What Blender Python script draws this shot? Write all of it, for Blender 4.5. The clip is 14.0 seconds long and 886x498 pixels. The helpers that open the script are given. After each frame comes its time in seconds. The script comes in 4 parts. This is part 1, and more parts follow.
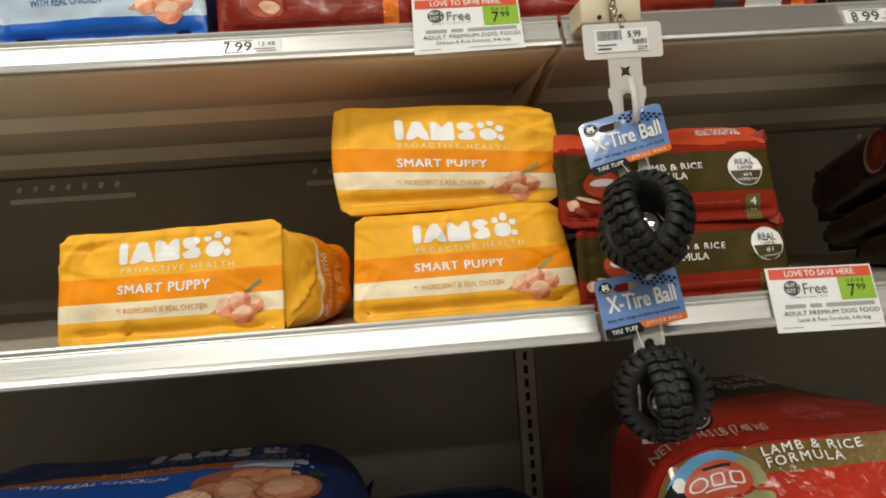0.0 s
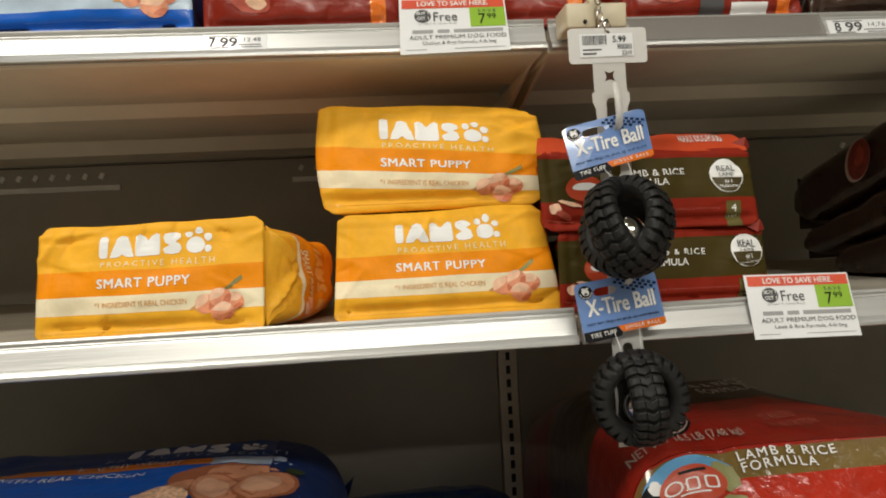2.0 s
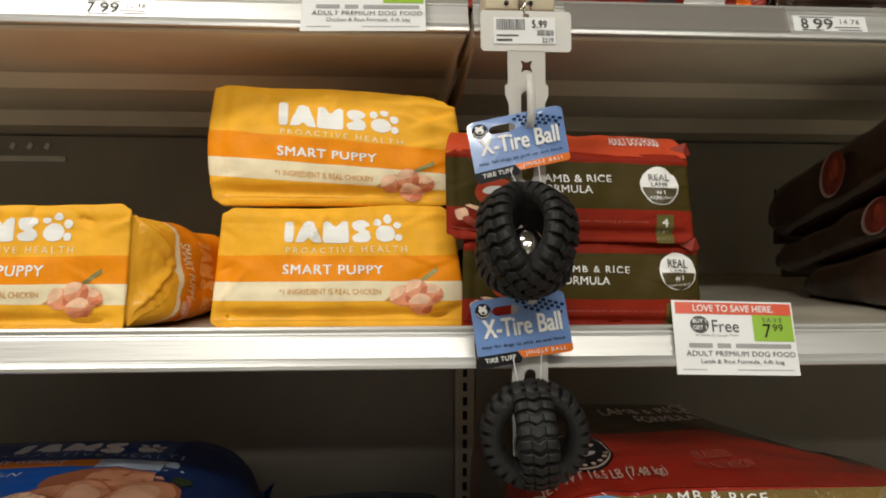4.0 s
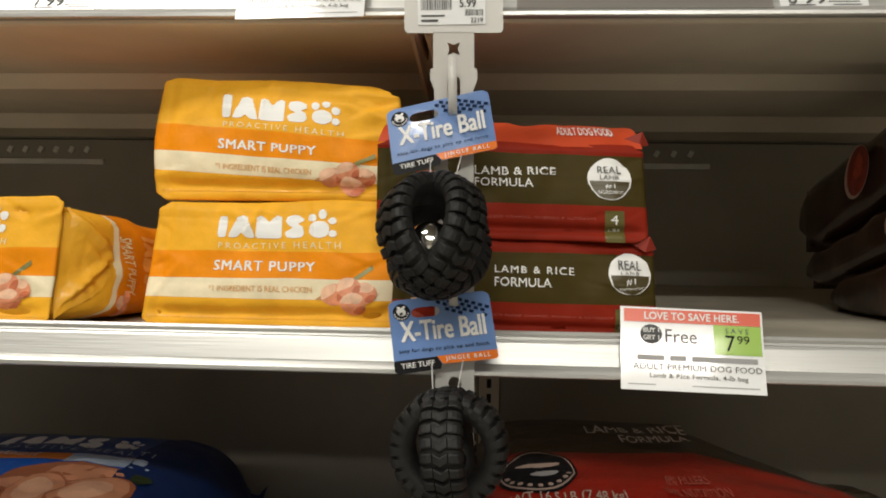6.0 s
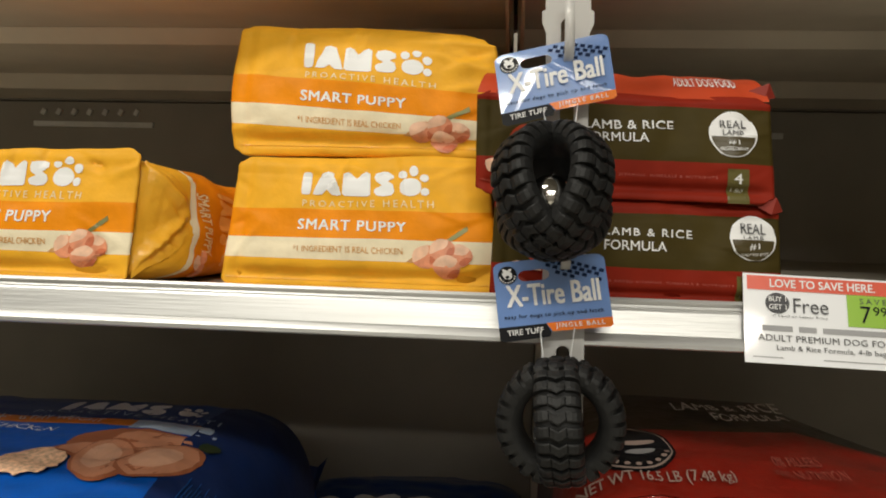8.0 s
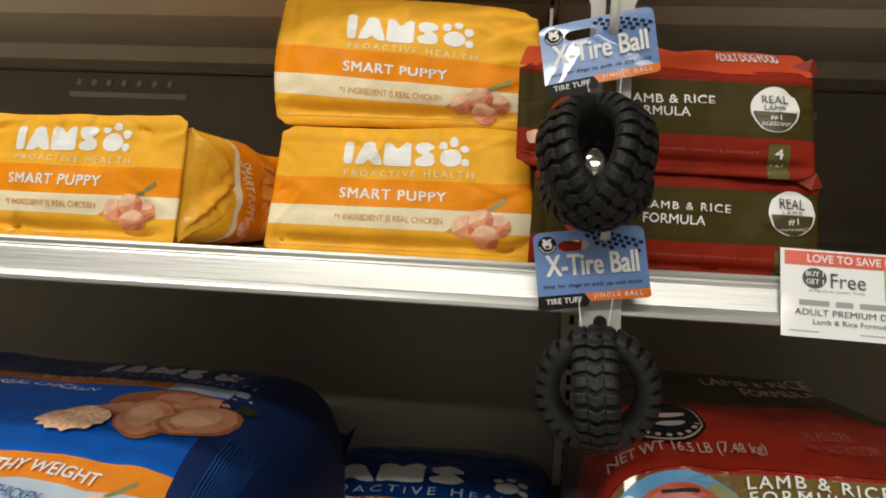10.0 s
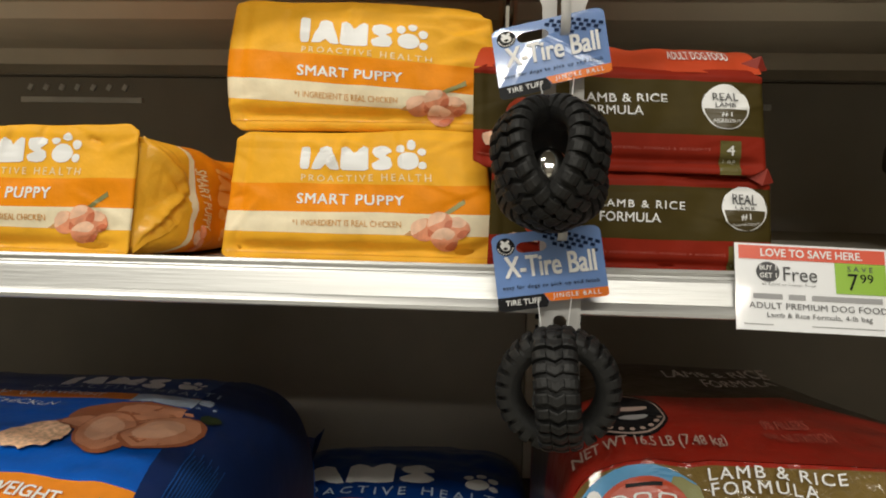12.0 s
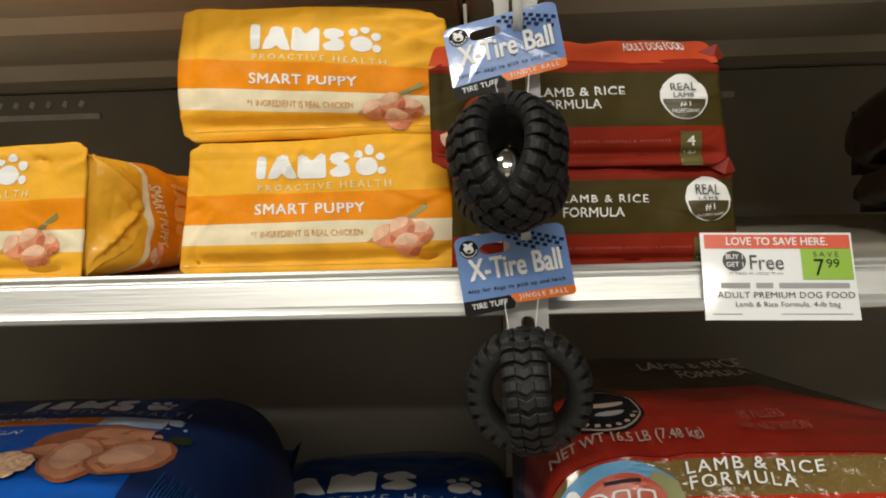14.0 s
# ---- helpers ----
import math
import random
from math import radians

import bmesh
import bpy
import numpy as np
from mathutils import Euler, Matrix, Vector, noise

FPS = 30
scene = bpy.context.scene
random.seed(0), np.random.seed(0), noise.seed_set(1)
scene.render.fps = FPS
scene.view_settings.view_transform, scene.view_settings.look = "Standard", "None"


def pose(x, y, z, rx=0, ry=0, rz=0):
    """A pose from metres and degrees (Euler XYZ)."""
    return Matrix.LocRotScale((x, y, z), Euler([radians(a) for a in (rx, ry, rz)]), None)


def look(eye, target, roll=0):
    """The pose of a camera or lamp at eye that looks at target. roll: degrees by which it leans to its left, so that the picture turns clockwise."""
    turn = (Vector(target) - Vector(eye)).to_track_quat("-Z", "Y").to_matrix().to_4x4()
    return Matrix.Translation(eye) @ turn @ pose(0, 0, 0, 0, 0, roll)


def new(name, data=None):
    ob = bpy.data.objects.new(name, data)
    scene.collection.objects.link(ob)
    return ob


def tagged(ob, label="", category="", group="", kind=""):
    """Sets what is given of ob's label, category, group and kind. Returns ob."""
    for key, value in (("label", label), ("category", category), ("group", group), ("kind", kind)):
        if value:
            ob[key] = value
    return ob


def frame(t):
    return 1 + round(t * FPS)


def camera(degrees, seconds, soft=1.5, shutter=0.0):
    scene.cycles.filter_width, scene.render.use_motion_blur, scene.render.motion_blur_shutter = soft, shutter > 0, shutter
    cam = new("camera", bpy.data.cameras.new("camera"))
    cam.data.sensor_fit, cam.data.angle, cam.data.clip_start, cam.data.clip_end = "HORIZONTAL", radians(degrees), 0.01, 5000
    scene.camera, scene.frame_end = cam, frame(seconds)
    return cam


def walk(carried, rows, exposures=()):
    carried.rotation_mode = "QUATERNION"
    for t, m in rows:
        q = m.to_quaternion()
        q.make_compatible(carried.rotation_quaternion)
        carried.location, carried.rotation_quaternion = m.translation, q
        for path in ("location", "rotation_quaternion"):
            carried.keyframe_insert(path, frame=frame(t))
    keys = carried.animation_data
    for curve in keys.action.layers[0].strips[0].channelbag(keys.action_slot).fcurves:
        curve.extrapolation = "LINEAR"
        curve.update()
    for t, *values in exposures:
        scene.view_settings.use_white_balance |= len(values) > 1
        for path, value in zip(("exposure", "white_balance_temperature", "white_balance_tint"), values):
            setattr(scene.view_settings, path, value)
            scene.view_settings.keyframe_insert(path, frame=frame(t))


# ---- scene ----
cam = camera(60.6, 14.0, soft=1.9)
# seconds, eye, yaw to the left, pitch up, roll
ROWS = [
    (0, -0.1711, -0.6030, 0.8880, -4.65, -0.37, -4.14),
    (0.5, -0.1722, -0.6019, 0.8881, -4.33, -0.61, -3.90),
    (1, -0.1696, -0.6043, 0.8915, -5.31, -0.31, -3.11),
    (1.5, -0.1674, -0.6080, 0.8911, -5.01, -0.48, -2.95),
    (2, -0.1658, -0.6045, 0.8899, -5.54, -0.59, -2.97),
    (2.5, -0.1674, -0.6045, 0.8927, -5.28, -0.51, -3.10),
    (3, -0.1682, -0.5961, 0.8901, -5.99, -0.71, -3.38),
    (3.5, -0.1480, -0.5709, 0.8852, -7.11, -2.44, -3.62),
    (4, -0.0620, -0.5425, 0.9030, -4.05, -1.75, 0.15),
    (4.2, -0.0233, -0.5277, 0.8956, -2.53, 0.08, 0.91),
    (5.0, 0.0400, -0.5130, 0.8930, 0.60, -0.50, 1.00),
    (6.3, 0.0633, -0.4977, 0.8924, 3.91, -0.95, 0.84),
    (6.5, 0.0529, -0.4867, 0.8897, 3.47, -0.90, 0.50),
    (7, 0.0293, -0.4713, 0.8829, 4.41, -1.80, 0.88),
    (7.5, 0.0143, -0.4726, 0.8816, 5.74, -2.42, 1.28),
    (8, 0.0067, -0.4734, 0.8792, 5.27, -2.68, 1.57),
    (8.5, -0.0012, -0.4755, 0.8764, 5.77, -3.26, 1.70),
    (11, -0.0061, -0.4871, 0.8722, 6.75, -4.72, 2.70),
    (11.5, -0.0034, -0.4836, 0.8761, 5.22, -4.88, 1.58),
    (12, 0.0002, -0.4826, 0.8788, 4.27, -4.64, 1.13),
    (12.5, 0.0068, -0.4797, 0.8785, 3.61, -3.92, 0.50),
    (13, 0.0080, -0.4794, 0.8867, 3.30, -2.88, -0.58),
    (13.5, 0.0082, -0.4757, 0.8845, 2.13, -3.22, -0.84),
    (14, 0.0090, -0.4719, 0.8810, 2.59, -4.66, -1.67),
]
walk(cam, [(t, pose(x, y, z, 90 + pitch, 0, yaw) @ pose(0, 0, 0, 0, 0, roll)) for t, x, y, z, yaw, pitch, roll in ROWS],
     [(0.0, -0.13), (3.4, -0.14), (4.2, -0.14), (6.5, -0.14), (8.5, -0.18), (11.5, -0.19), (14.0, -0.16)])

# ---- light: rows of ceiling fixtures over the aisles ----
world = bpy.data.worlds.new("world")
world.use_nodes = True
world.node_tree.nodes["Background"].inputs[0].default_value = (1.0, 0.9, 0.78, 1)
world.node_tree.nodes["Background"].inputs[1].default_value = 0.002
scene.world = world


def ceiling_lamp(x, y, z, sx, sy, watts):
    data = bpy.data.lights.new("ceiling_lamp", "AREA")
    data.shape, data.size, data.size_y, data.energy, data.color = "RECTANGLE", sx, sy, watts, (1.0, 0.955, 0.84)
    ob = new("ceiling_lamp", data)
    ob.matrix_world = look((x, y, z), (x, y, 0))
    return ob


ceiling_lamp(-1.45, -1.05, 3.0, 1.7, 0.3, 54)
ceiling_lamp(2.4, -1.05, 3.0, 1.2, 0.3, 4)
ceiling_lamp(0.225, -3.3, 3.0, 2.45, 0.35, 138)
ceiling_lamp(0.3, -5.8, 3.0, 3.4, 0.3, 62)


# ---- materials ----
def nodes_of(name):
    m = bpy.data.materials.new(name)
    m.use_nodes = True
    return m, m.node_tree.nodes, m.node_tree.links, m.node_tree.nodes["Principled BSDF"]


def add_relief(m, scale, strength, detail=3.0, distance=0.002, stretch=(1, 1, 1)):
    n, l = m.node_tree.nodes, m.node_tree.links
    tc, mp, tex, bump = n.new("ShaderNodeTexCoord"), n.new("ShaderNodeMapping"), n.new("ShaderNodeTexNoise"), n.new("ShaderNodeBump")
    mp.inputs["Scale"].default_value = stretch
    tex.inputs["Scale"].default_value, tex.inputs["Detail"].default_value = scale, detail
    bump.inputs["Strength"].default_value, bump.inputs["Distance"].default_value = strength, distance
    l.new(tc.outputs["Object"], mp.inputs["Vector"])
    l.new(mp.outputs["Vector"], tex.inputs["Vector"])
    l.new(tex.outputs["Fac"], bump.inputs["Height"])
    l.new(bump.outputs["Normal"], n["Principled BSDF"].inputs["Normal"])
    return tex


def shade(m, colour_socket, scale, low, high, stretch=(1, 1, 1)):
    """Multiplies a colour by a soft noise between low and high."""
    n, l = m.node_tree.nodes, m.node_tree.links
    tc, mp, tex, ramp, mix = (n.new(k) for k in ("ShaderNodeTexCoord", "ShaderNodeMapping", "ShaderNodeTexNoise", "ShaderNodeMapRange", "ShaderNodeMix"))
    mp.inputs["Scale"].default_value = stretch
    tex.inputs["Scale"].default_value, tex.inputs["Detail"].default_value = scale, 5.0
    ramp.inputs["From Min"].default_value, ramp.inputs["From Max"].default_value = 0.3, 0.7
    ramp.inputs["To Min"].default_value, ramp.inputs["To Max"].default_value = low, high
    mix.data_type, mix.blend_type, mix.inputs[0].default_value = "RGBA", "MULTIPLY", 1.0
    l.new(tc.outputs["Object"], mp.inputs["Vector"])
    l.new(mp.outputs["Vector"], tex.inputs["Vector"])
    l.new(tex.outputs["Fac"], ramp.inputs["Value"])
    l.new(ramp.outputs["Result"], mix.inputs[7])
    if isinstance(colour_socket, tuple):
        mix.inputs[6].default_value = (*colour_socket, 1)
    else:
        l.new(colour_socket, mix.inputs[6])
    l.new(mix.outputs[2], n["Principled BSDF"].inputs["Base Color"])


def plain(name, colour, rough=0.5, metal=0.0, vary=0.12, scale=30, relief=0.0, relief_scale=200, coat=0.0, stretch=(1, 1, 1)):
    m, n, l, b = nodes_of(name)
    b.inputs["Roughness"].default_value, b.inputs["Metallic"].default_value = rough, metal
    b.inputs["Coat Weight"].default_value = coat
    b.inputs["Coat Roughness"].default_value = 0.07
    shade(m, colour, scale, 1 - vary, 1 + vary, stretch)
    if relief:
        add_relief(m, relief_scale, relief, stretch=stretch)
    return m


def banded(name, bands, rough=0.4, coat=0.0, relief=0.35, wobble=0.0, crumple=60, seam=0.03):
    """Printed film: colours by height on the panel (the UV's v), each from its lower edge up."""
    m, n, l, b = nodes_of(name)
    b.inputs["Roughness"].default_value, b.inputs["Coat Weight"].default_value, b.inputs["Coat Roughness"].default_value = rough, coat, 0.12
    b.inputs["Specular IOR Level"].default_value = 0.5 if coat > 0.3 else (0.3 if coat > 0.06 else 0.14)
    uv, sep, ramp = n.new("ShaderNodeUVMap"), n.new("ShaderNodeSeparateXYZ"), n.new("ShaderNodeValToRGB")
    l.new(uv.outputs["UV"], sep.inputs["Vector"])
    value = sep.outputs["Y"]
    if wobble:
        wave, add = n.new("ShaderNodeMath"), n.new("ShaderNodeMath")
        mul = n.new("ShaderNodeMath")
        mul.operation, mul.inputs[1].default_value = "MULTIPLY", 5.0
        wave.operation = "SINE"
        add.operation, add.inputs[2].default_value = "MULTIPLY_ADD", 0.0
        l.new(sep.outputs["X"], mul.inputs[0])
        l.new(mul.outputs[0], wave.inputs[0])
        l.new(wave.outputs[0], add.inputs[0])
        add.inputs[1].default_value = wobble
        l.new(value, add.inputs[2])
        value = add.outputs[0]
    ramp.color_ramp.interpolation = "CONSTANT"
    e = ramp.color_ramp.elements
    while len(e) < len(bands):
        e.new(0.5)
    for k, (at, colour) in enumerate(bands):
        e[k].position, e[k].color = at, (*colour, 1)
    l.new(value, ramp.inputs["Fac"])
    shade(m, ramp.outputs["Color"], 45, 0.9, 1.08)
    add_relief(m, crumple, relief, detail=4.0, distance=0.004)
    return m


YELLOW, ORANGE, CREAM = (0.92, 0.46, 0.032), (0.90, 0.295, 0.006), (0.90, 0.79, 0.56)
RED, OLIVE, BRIGHT_RED = (0.26, 0.019, 0.007), (0.057, 0.040, 0.007), (0.55, 0.065, 0.020)
# the second blue is the first with the middle shelf's shade mixed in
BLUE, SHADED_BLUE = (0.003, 0.105, 0.53), (0.002, 0.040, 0.22)
puppy_print = banded("puppy_print", [(0.0, YELLOW), (0.23, CREAM), (0.385, ORANGE), (0.60, YELLOW)], 0.5, 0.0, 0.3)
puppy_film = banded("puppy_film", [(0.0, YELLOW), (0.30, YELLOW)], 0.4, 0.15, 0.5)
puppy_side = banded("puppy_side", [(0.0, YELLOW), (0.124, CREAM), (0.137, (0.80, 0.25, 0.008))], 0.42, 0.06, 0.5)
lamb_print = banded("lamb_print", [(0.0, RED), (0.36, OLIVE), (0.885, RED)], 0.6, 0.0, 0.2)
lamb_film = banded("lamb_film", [(0.0, RED), (0.45, OLIVE), (0.8, RED)], 0.42, 0.06, 0.6)
lamb_top = plain("lamb_top", BRIGHT_RED, 0.36, vary=0.1, relief=0.4, relief_scale=60, coat=0.2)
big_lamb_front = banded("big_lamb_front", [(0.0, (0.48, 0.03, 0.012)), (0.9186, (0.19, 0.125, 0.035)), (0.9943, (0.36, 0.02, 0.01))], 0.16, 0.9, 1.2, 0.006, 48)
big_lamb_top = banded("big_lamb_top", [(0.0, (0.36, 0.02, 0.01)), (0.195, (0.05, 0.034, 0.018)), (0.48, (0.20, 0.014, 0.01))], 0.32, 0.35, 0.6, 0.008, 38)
blue_front = banded("blue_front", [(0.0, BLUE), (0.934, (0.5, 0.6, 0.72))], 0.34, 0.25, 0.4, 0.0, 30)
# front of the rear blue bag, its shade painted as darker blue
blue_front_shaded = banded("blue_front_shaded", [(0.0, SHADED_BLUE), (0.9, SHADED_BLUE)], 0.34, 0.25, 0.4, 0.0, 30)
# the last band darkens the bag's rear, as the shelf above shades it
blue_top = banded("blue_top", [(0.0, BLUE), (0.034, (0.5, 0.6, 0.72)), (0.084, (0.82, 0.26, 0.02)), (0.144, BLUE), (0.522, (0.80, 0.24, 0.02)), (0.5585, SHADED_BLUE)], 0.34, 0.25, 0.4, 0.008, 30)
# top of the rear bag: blue and orange both dimmed for shade
blue_top_shaded = banded("blue_top_shaded", [(0.0, SHADED_BLUE), (0.190, (0.62, 0.16, 0.02)), (0.296, SHADED_BLUE)], 0.34, 0.25, 0.4, 0.004, 30)
# blue bag film with the shade of the flanks put into its colour
shaded_blue_film = plain("shaded_blue_film", (0.002, 0.020, 0.11), 0.55, vary=0.15, relief=0.5, relief_scale=40)
chicken_upper = banded("chicken_upper", [(0.0, BLUE), (0.26, (0.50, 0.62, 0.76))], 0.4, 0.15, 0.3)
lamb_upper = banded("lamb_upper", [(0.0, RED), (0.55, OLIVE)], 0.38, 0.2, 0.4)
dark_film = plain("dark_film", (0.048, 0.024, 0.015), 0.26, vary=0.3, relief=0.5, relief_scale=45, coat=0.3)

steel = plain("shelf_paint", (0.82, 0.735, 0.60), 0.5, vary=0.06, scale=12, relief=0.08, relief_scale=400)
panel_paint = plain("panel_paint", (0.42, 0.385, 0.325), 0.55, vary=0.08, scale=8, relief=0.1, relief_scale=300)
# liner for the lower shelf, its colour darkened to stand for the bay's shade
deck_shaded = plain("shaded_liner", (0.085, 0.078, 0.066), 0.55, vary=0.25, scale=14, relief=0.1)
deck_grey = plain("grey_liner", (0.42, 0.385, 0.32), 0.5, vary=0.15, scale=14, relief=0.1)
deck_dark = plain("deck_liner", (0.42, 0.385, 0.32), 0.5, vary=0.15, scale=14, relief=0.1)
slot_dark = plain("slot_dark", (0.02, 0.02, 0.02), 0.7)
bright_tab = plain("bright_tab", (0.90, 0.90, 0.87), 0.4)
aluminium = plain("rail_aluminium", (0.62, 0.62, 0.61), 0.40, 0.6, vary=0.16, scale=11, relief=0.12, relief_scale=90, stretch=(0.25, 6, 6))
floor_tile = plain("floor_tile", (0.345, 0.325, 0.276), 0.35, vary=0.1, scale=3)
wall_paint = plain("wall_paint", (0.22, 0.205, 0.175), 0.6, vary=0.06, scale=2)
white_ink = plain("white_ink", (0.85, 0.85, 0.85), 0.45, vary=0.03)
pale_ink = plain("pale_ink", (0.92, 0.74, 0.44), 0.45, vary=0.03)
side_ink = plain("side_ink", (0.85, 0.40, 0.10), 0.45, vary=0.05)
tan_ink = plain("tan_ink", (0.70, 0.36, 0.10), 0.5, vary=0.03)
ash_ink = plain("ash_ink", (0.50, 0.38, 0.33), 0.5, vary=0.05)
rose_ink = plain("rose_ink", (0.45, 0.12, 0.09), 0.5, vary=0.03)
black_ink = plain("black_ink", (0.012, 0.012, 0.014), 0.45, vary=0.05)
faint_ink = plain("faint_ink", (0.35, 0.35, 0.36), 0.5, vary=0.05)
grey_ink = plain("grey_ink", (0.10, 0.10, 0.105), 0.5, vary=0.05)
navy_ink = plain("navy_ink", (0.006, 0.02, 0.07), 0.5, vary=0.05)
pale_blue = plain("pale_blue", (0.42, 0.52, 0.66), 0.45, vary=0.05)
blue_ink = plain("blue_ink", (0.01, 0.10, 0.36), 0.5, vary=0.05)
card_white = plain("card_white", (0.87, 0.88, 0.905), 0.35, vary=0.02, coat=0.8)
for dull in (black_ink, grey_ink, navy_ink):
    dull.node_tree.nodes["Principled BSDF"].inputs["Specular IOR Level"].default_value = 0.12
banner_red = plain("banner_red", (0.72, 0.10, 0.05), 0.35, vary=0.04, coat=0.6)
sale_green = plain("sale_green", (0.30, 0.52, 0.05), 0.30, vary=0.04, coat=0.4)
tag_blue = plain("tag_blue", (0.14, 0.26, 0.58), 0.3, vary=0.06, coat=0.9, relief=0.12, relief_scale=90)
tag_orange = plain("tag_orange", (0.85, 0.20, 0.02), 0.25, vary=0.04, coat=0.5)
rubber = plain("rubber", (0.010, 0.010, 0.0098), 0.58, vary=0.2, scale=120, relief=0.2, relief_scale=500)
rubber.node_tree.nodes["Principled BSDF"].inputs["Specular IOR Level"].default_value = 0.4
chrome = plain("bell_chrome", (0.75, 0.73, 0.70), 0.12, 1.0, vary=0.05)
beige_plastic = plain("beige_plastic", (0.66, 0.58, 0.42), 0.4, vary=0.06, scale=40, relief=0.1)
meat_pink = plain("meat_pink", (0.78, 0.30, 0.16), 0.5, vary=0.22, scale=120)
meat_light = plain("meat_light", (0.90, 0.56, 0.38), 0.5, vary=0.20, scale=100)
meat_edge = plain("meat_edge", (0.60, 0.16, 0.07), 0.5, vary=0.2, scale=120)
breast_edge = plain("breast_edge", (0.38, 0.125, 0.055), 0.5, vary=0.06)
breast_mid = plain("breast_mid", (0.62, 0.27, 0.15), 0.5, vary=0.06)
breast_light = plain("breast_light", (0.76, 0.42, 0.27), 0.5, vary=0.06)
meat_red = plain("meat_red", (0.40, 0.06, 0.03), 0.5, vary=0.3, scale=110)
badge_red = plain("badge_red", (0.22, 0.030, 0.018), 0.5, vary=0.3, scale=110)
carrot = plain("carrot", (0.62, 0.32, 0.12), 0.5, vary=0.15)
leaf_green = plain("leaf_green", (0.27, 0.27, 0.10), 0.5, vary=0.2)
leaf_dark = plain("leaf_dark", (0.03, 0.05, 0.015), 0.5, vary=0.2)
oat = plain("oat", (0.82, 0.52, 0.33), 0.6, vary=0.35, scale=260)
sky_print = plain("sky_print", (0.10, 0.34, 0.62), 0.4, vary=0.2)


def clear_plastic(name, tint, opaque):
    m, n, l, b = nodes_of(name)
    b.inputs["Base Color"].default_value = (*tint, 1)
    b.inputs["Roughness"].default_value = 0.22
    b.inputs["Alpha"].default_value = opaque
    b.inputs["Coat Weight"].default_value = 0.4
    return m


strip_plastic = clear_plastic("strip_plastic", (0.80, 0.79, 0.77), 0.62)
header_plastic = clear_plastic("header_plastic", (0.82, 0.81, 0.80), 0.82)
cover_film = clear_plastic("cover_film", (0.26, 0.235, 0.215), 0.66)
cover_film.node_tree.nodes["Principled BSDF"].inputs["Roughness"].default_value = 0.12
thread_plastic = clear_plastic("thread_plastic", (0.9, 0.9, 0.9), 0.7)


from mathutils.bvhtree import BVHTree
from mathutils.geometry import tessellate_polygon


# ---- mesh helpers ----
def finish(name, bm, material, parent=None, smooth=True):
    me = bpy.data.meshes.new(name)
    bm.normal_update()
    bm.to_mesh(me)
    bm.free()
    me.materials.append(material)
    if smooth:
        me.polygons.foreach_set("use_smooth", [True] * len(me.polygons))
    ob = new(name, me)
    if parent:
        ob.parent = parent
    return ob


def part(name, bm, material, parent, label="", smooth=True):
    return tagged(finish(name, bm, material, parent, smooth), label)


def thing(name, label, category, group="", kind="", at=(0, 0, 0)):
    ob = new(name)
    ob.empty_display_size = 0.02
    ob.location = at
    return tagged(ob, label, category, group, kind)


def box(x0, x1, y0, y1, z0, z1, bevel=0.0, bm=None):
    bm = bm or bmesh.new()
    r = bmesh.ops.create_cube(bm, size=1.0, matrix=Matrix.Translation(((x0 + x1) / 2, (y0 + y1) / 2, (z0 + z1) / 2)) @ Matrix.Diagonal((x1 - x0, y1 - y0, z1 - z0, 1)))
    if bevel:
        es = list({e for v in r["verts"] for e in v.link_edges})
        bmesh.ops.bevel(bm, geom=es, offset=bevel, segments=2, profile=0.6, affect="EDGES")
    return bm


def prism(profile, x0, x1):
    """A profile of (y, z) drawn out along x."""
    bm = bmesh.new()
    a = [bm.verts.new((x0, y, z)) for y, z in profile]
    b = [bm.verts.new((x1, y, z)) for y, z in profile]
    k = len(profile)
    for i in range(k):
        bm.faces.new((a[i], a[(i + 1) % k], b[(i + 1) % k], b[i]))
    bm.faces.new(a[::-1])
    bm.faces.new(b)
    bmesh.ops.recalc_face_normals(bm, faces=bm.faces)
    return bm


def sheet(fn, nu, nv, thick=0.0, bm=None):
    """A sheet from fn(u, v), with its UVs; thick: how far its back lies behind, along +y."""
    bm = bm or bmesh.new()
    lay = bm.loops.layers.uv.verify()
    g = [[bm.verts.new(fn(i / nu, j / nv)) for i in range(nu + 1)] for j in range(nv + 1)]
    uv = {g[j][i]: (i / nu, j / nv) for j in range(nv + 1) for i in range(nu + 1)}
    for j in range(nv):
        for i in range(nu):
            f = bm.faces.new((g[j][i], g[j][i + 1], g[j + 1][i + 1], g[j + 1][i]))
            for lp in f.loops:
                lp[lay].uv = uv[lp.vert]
    if thick:
        edge = g[0] + [r[-1] for r in g[1:]] + g[-1][-2::-1] + [r[0] for r in g[-2:0:-1]]
        back = [bm.verts.new(v.co + Vector((0, thick, 0))) for v in edge]
        for i in range(len(edge)):
            k = (i + 1) % len(edge)
            f = bm.faces.new((edge[k], edge[i], back[i], back[k]))
            for lp, s in zip(f.loops, (edge[k], edge[i], edge[i], edge[k])):
                lp[lay].uv = uv[s]
    return bm


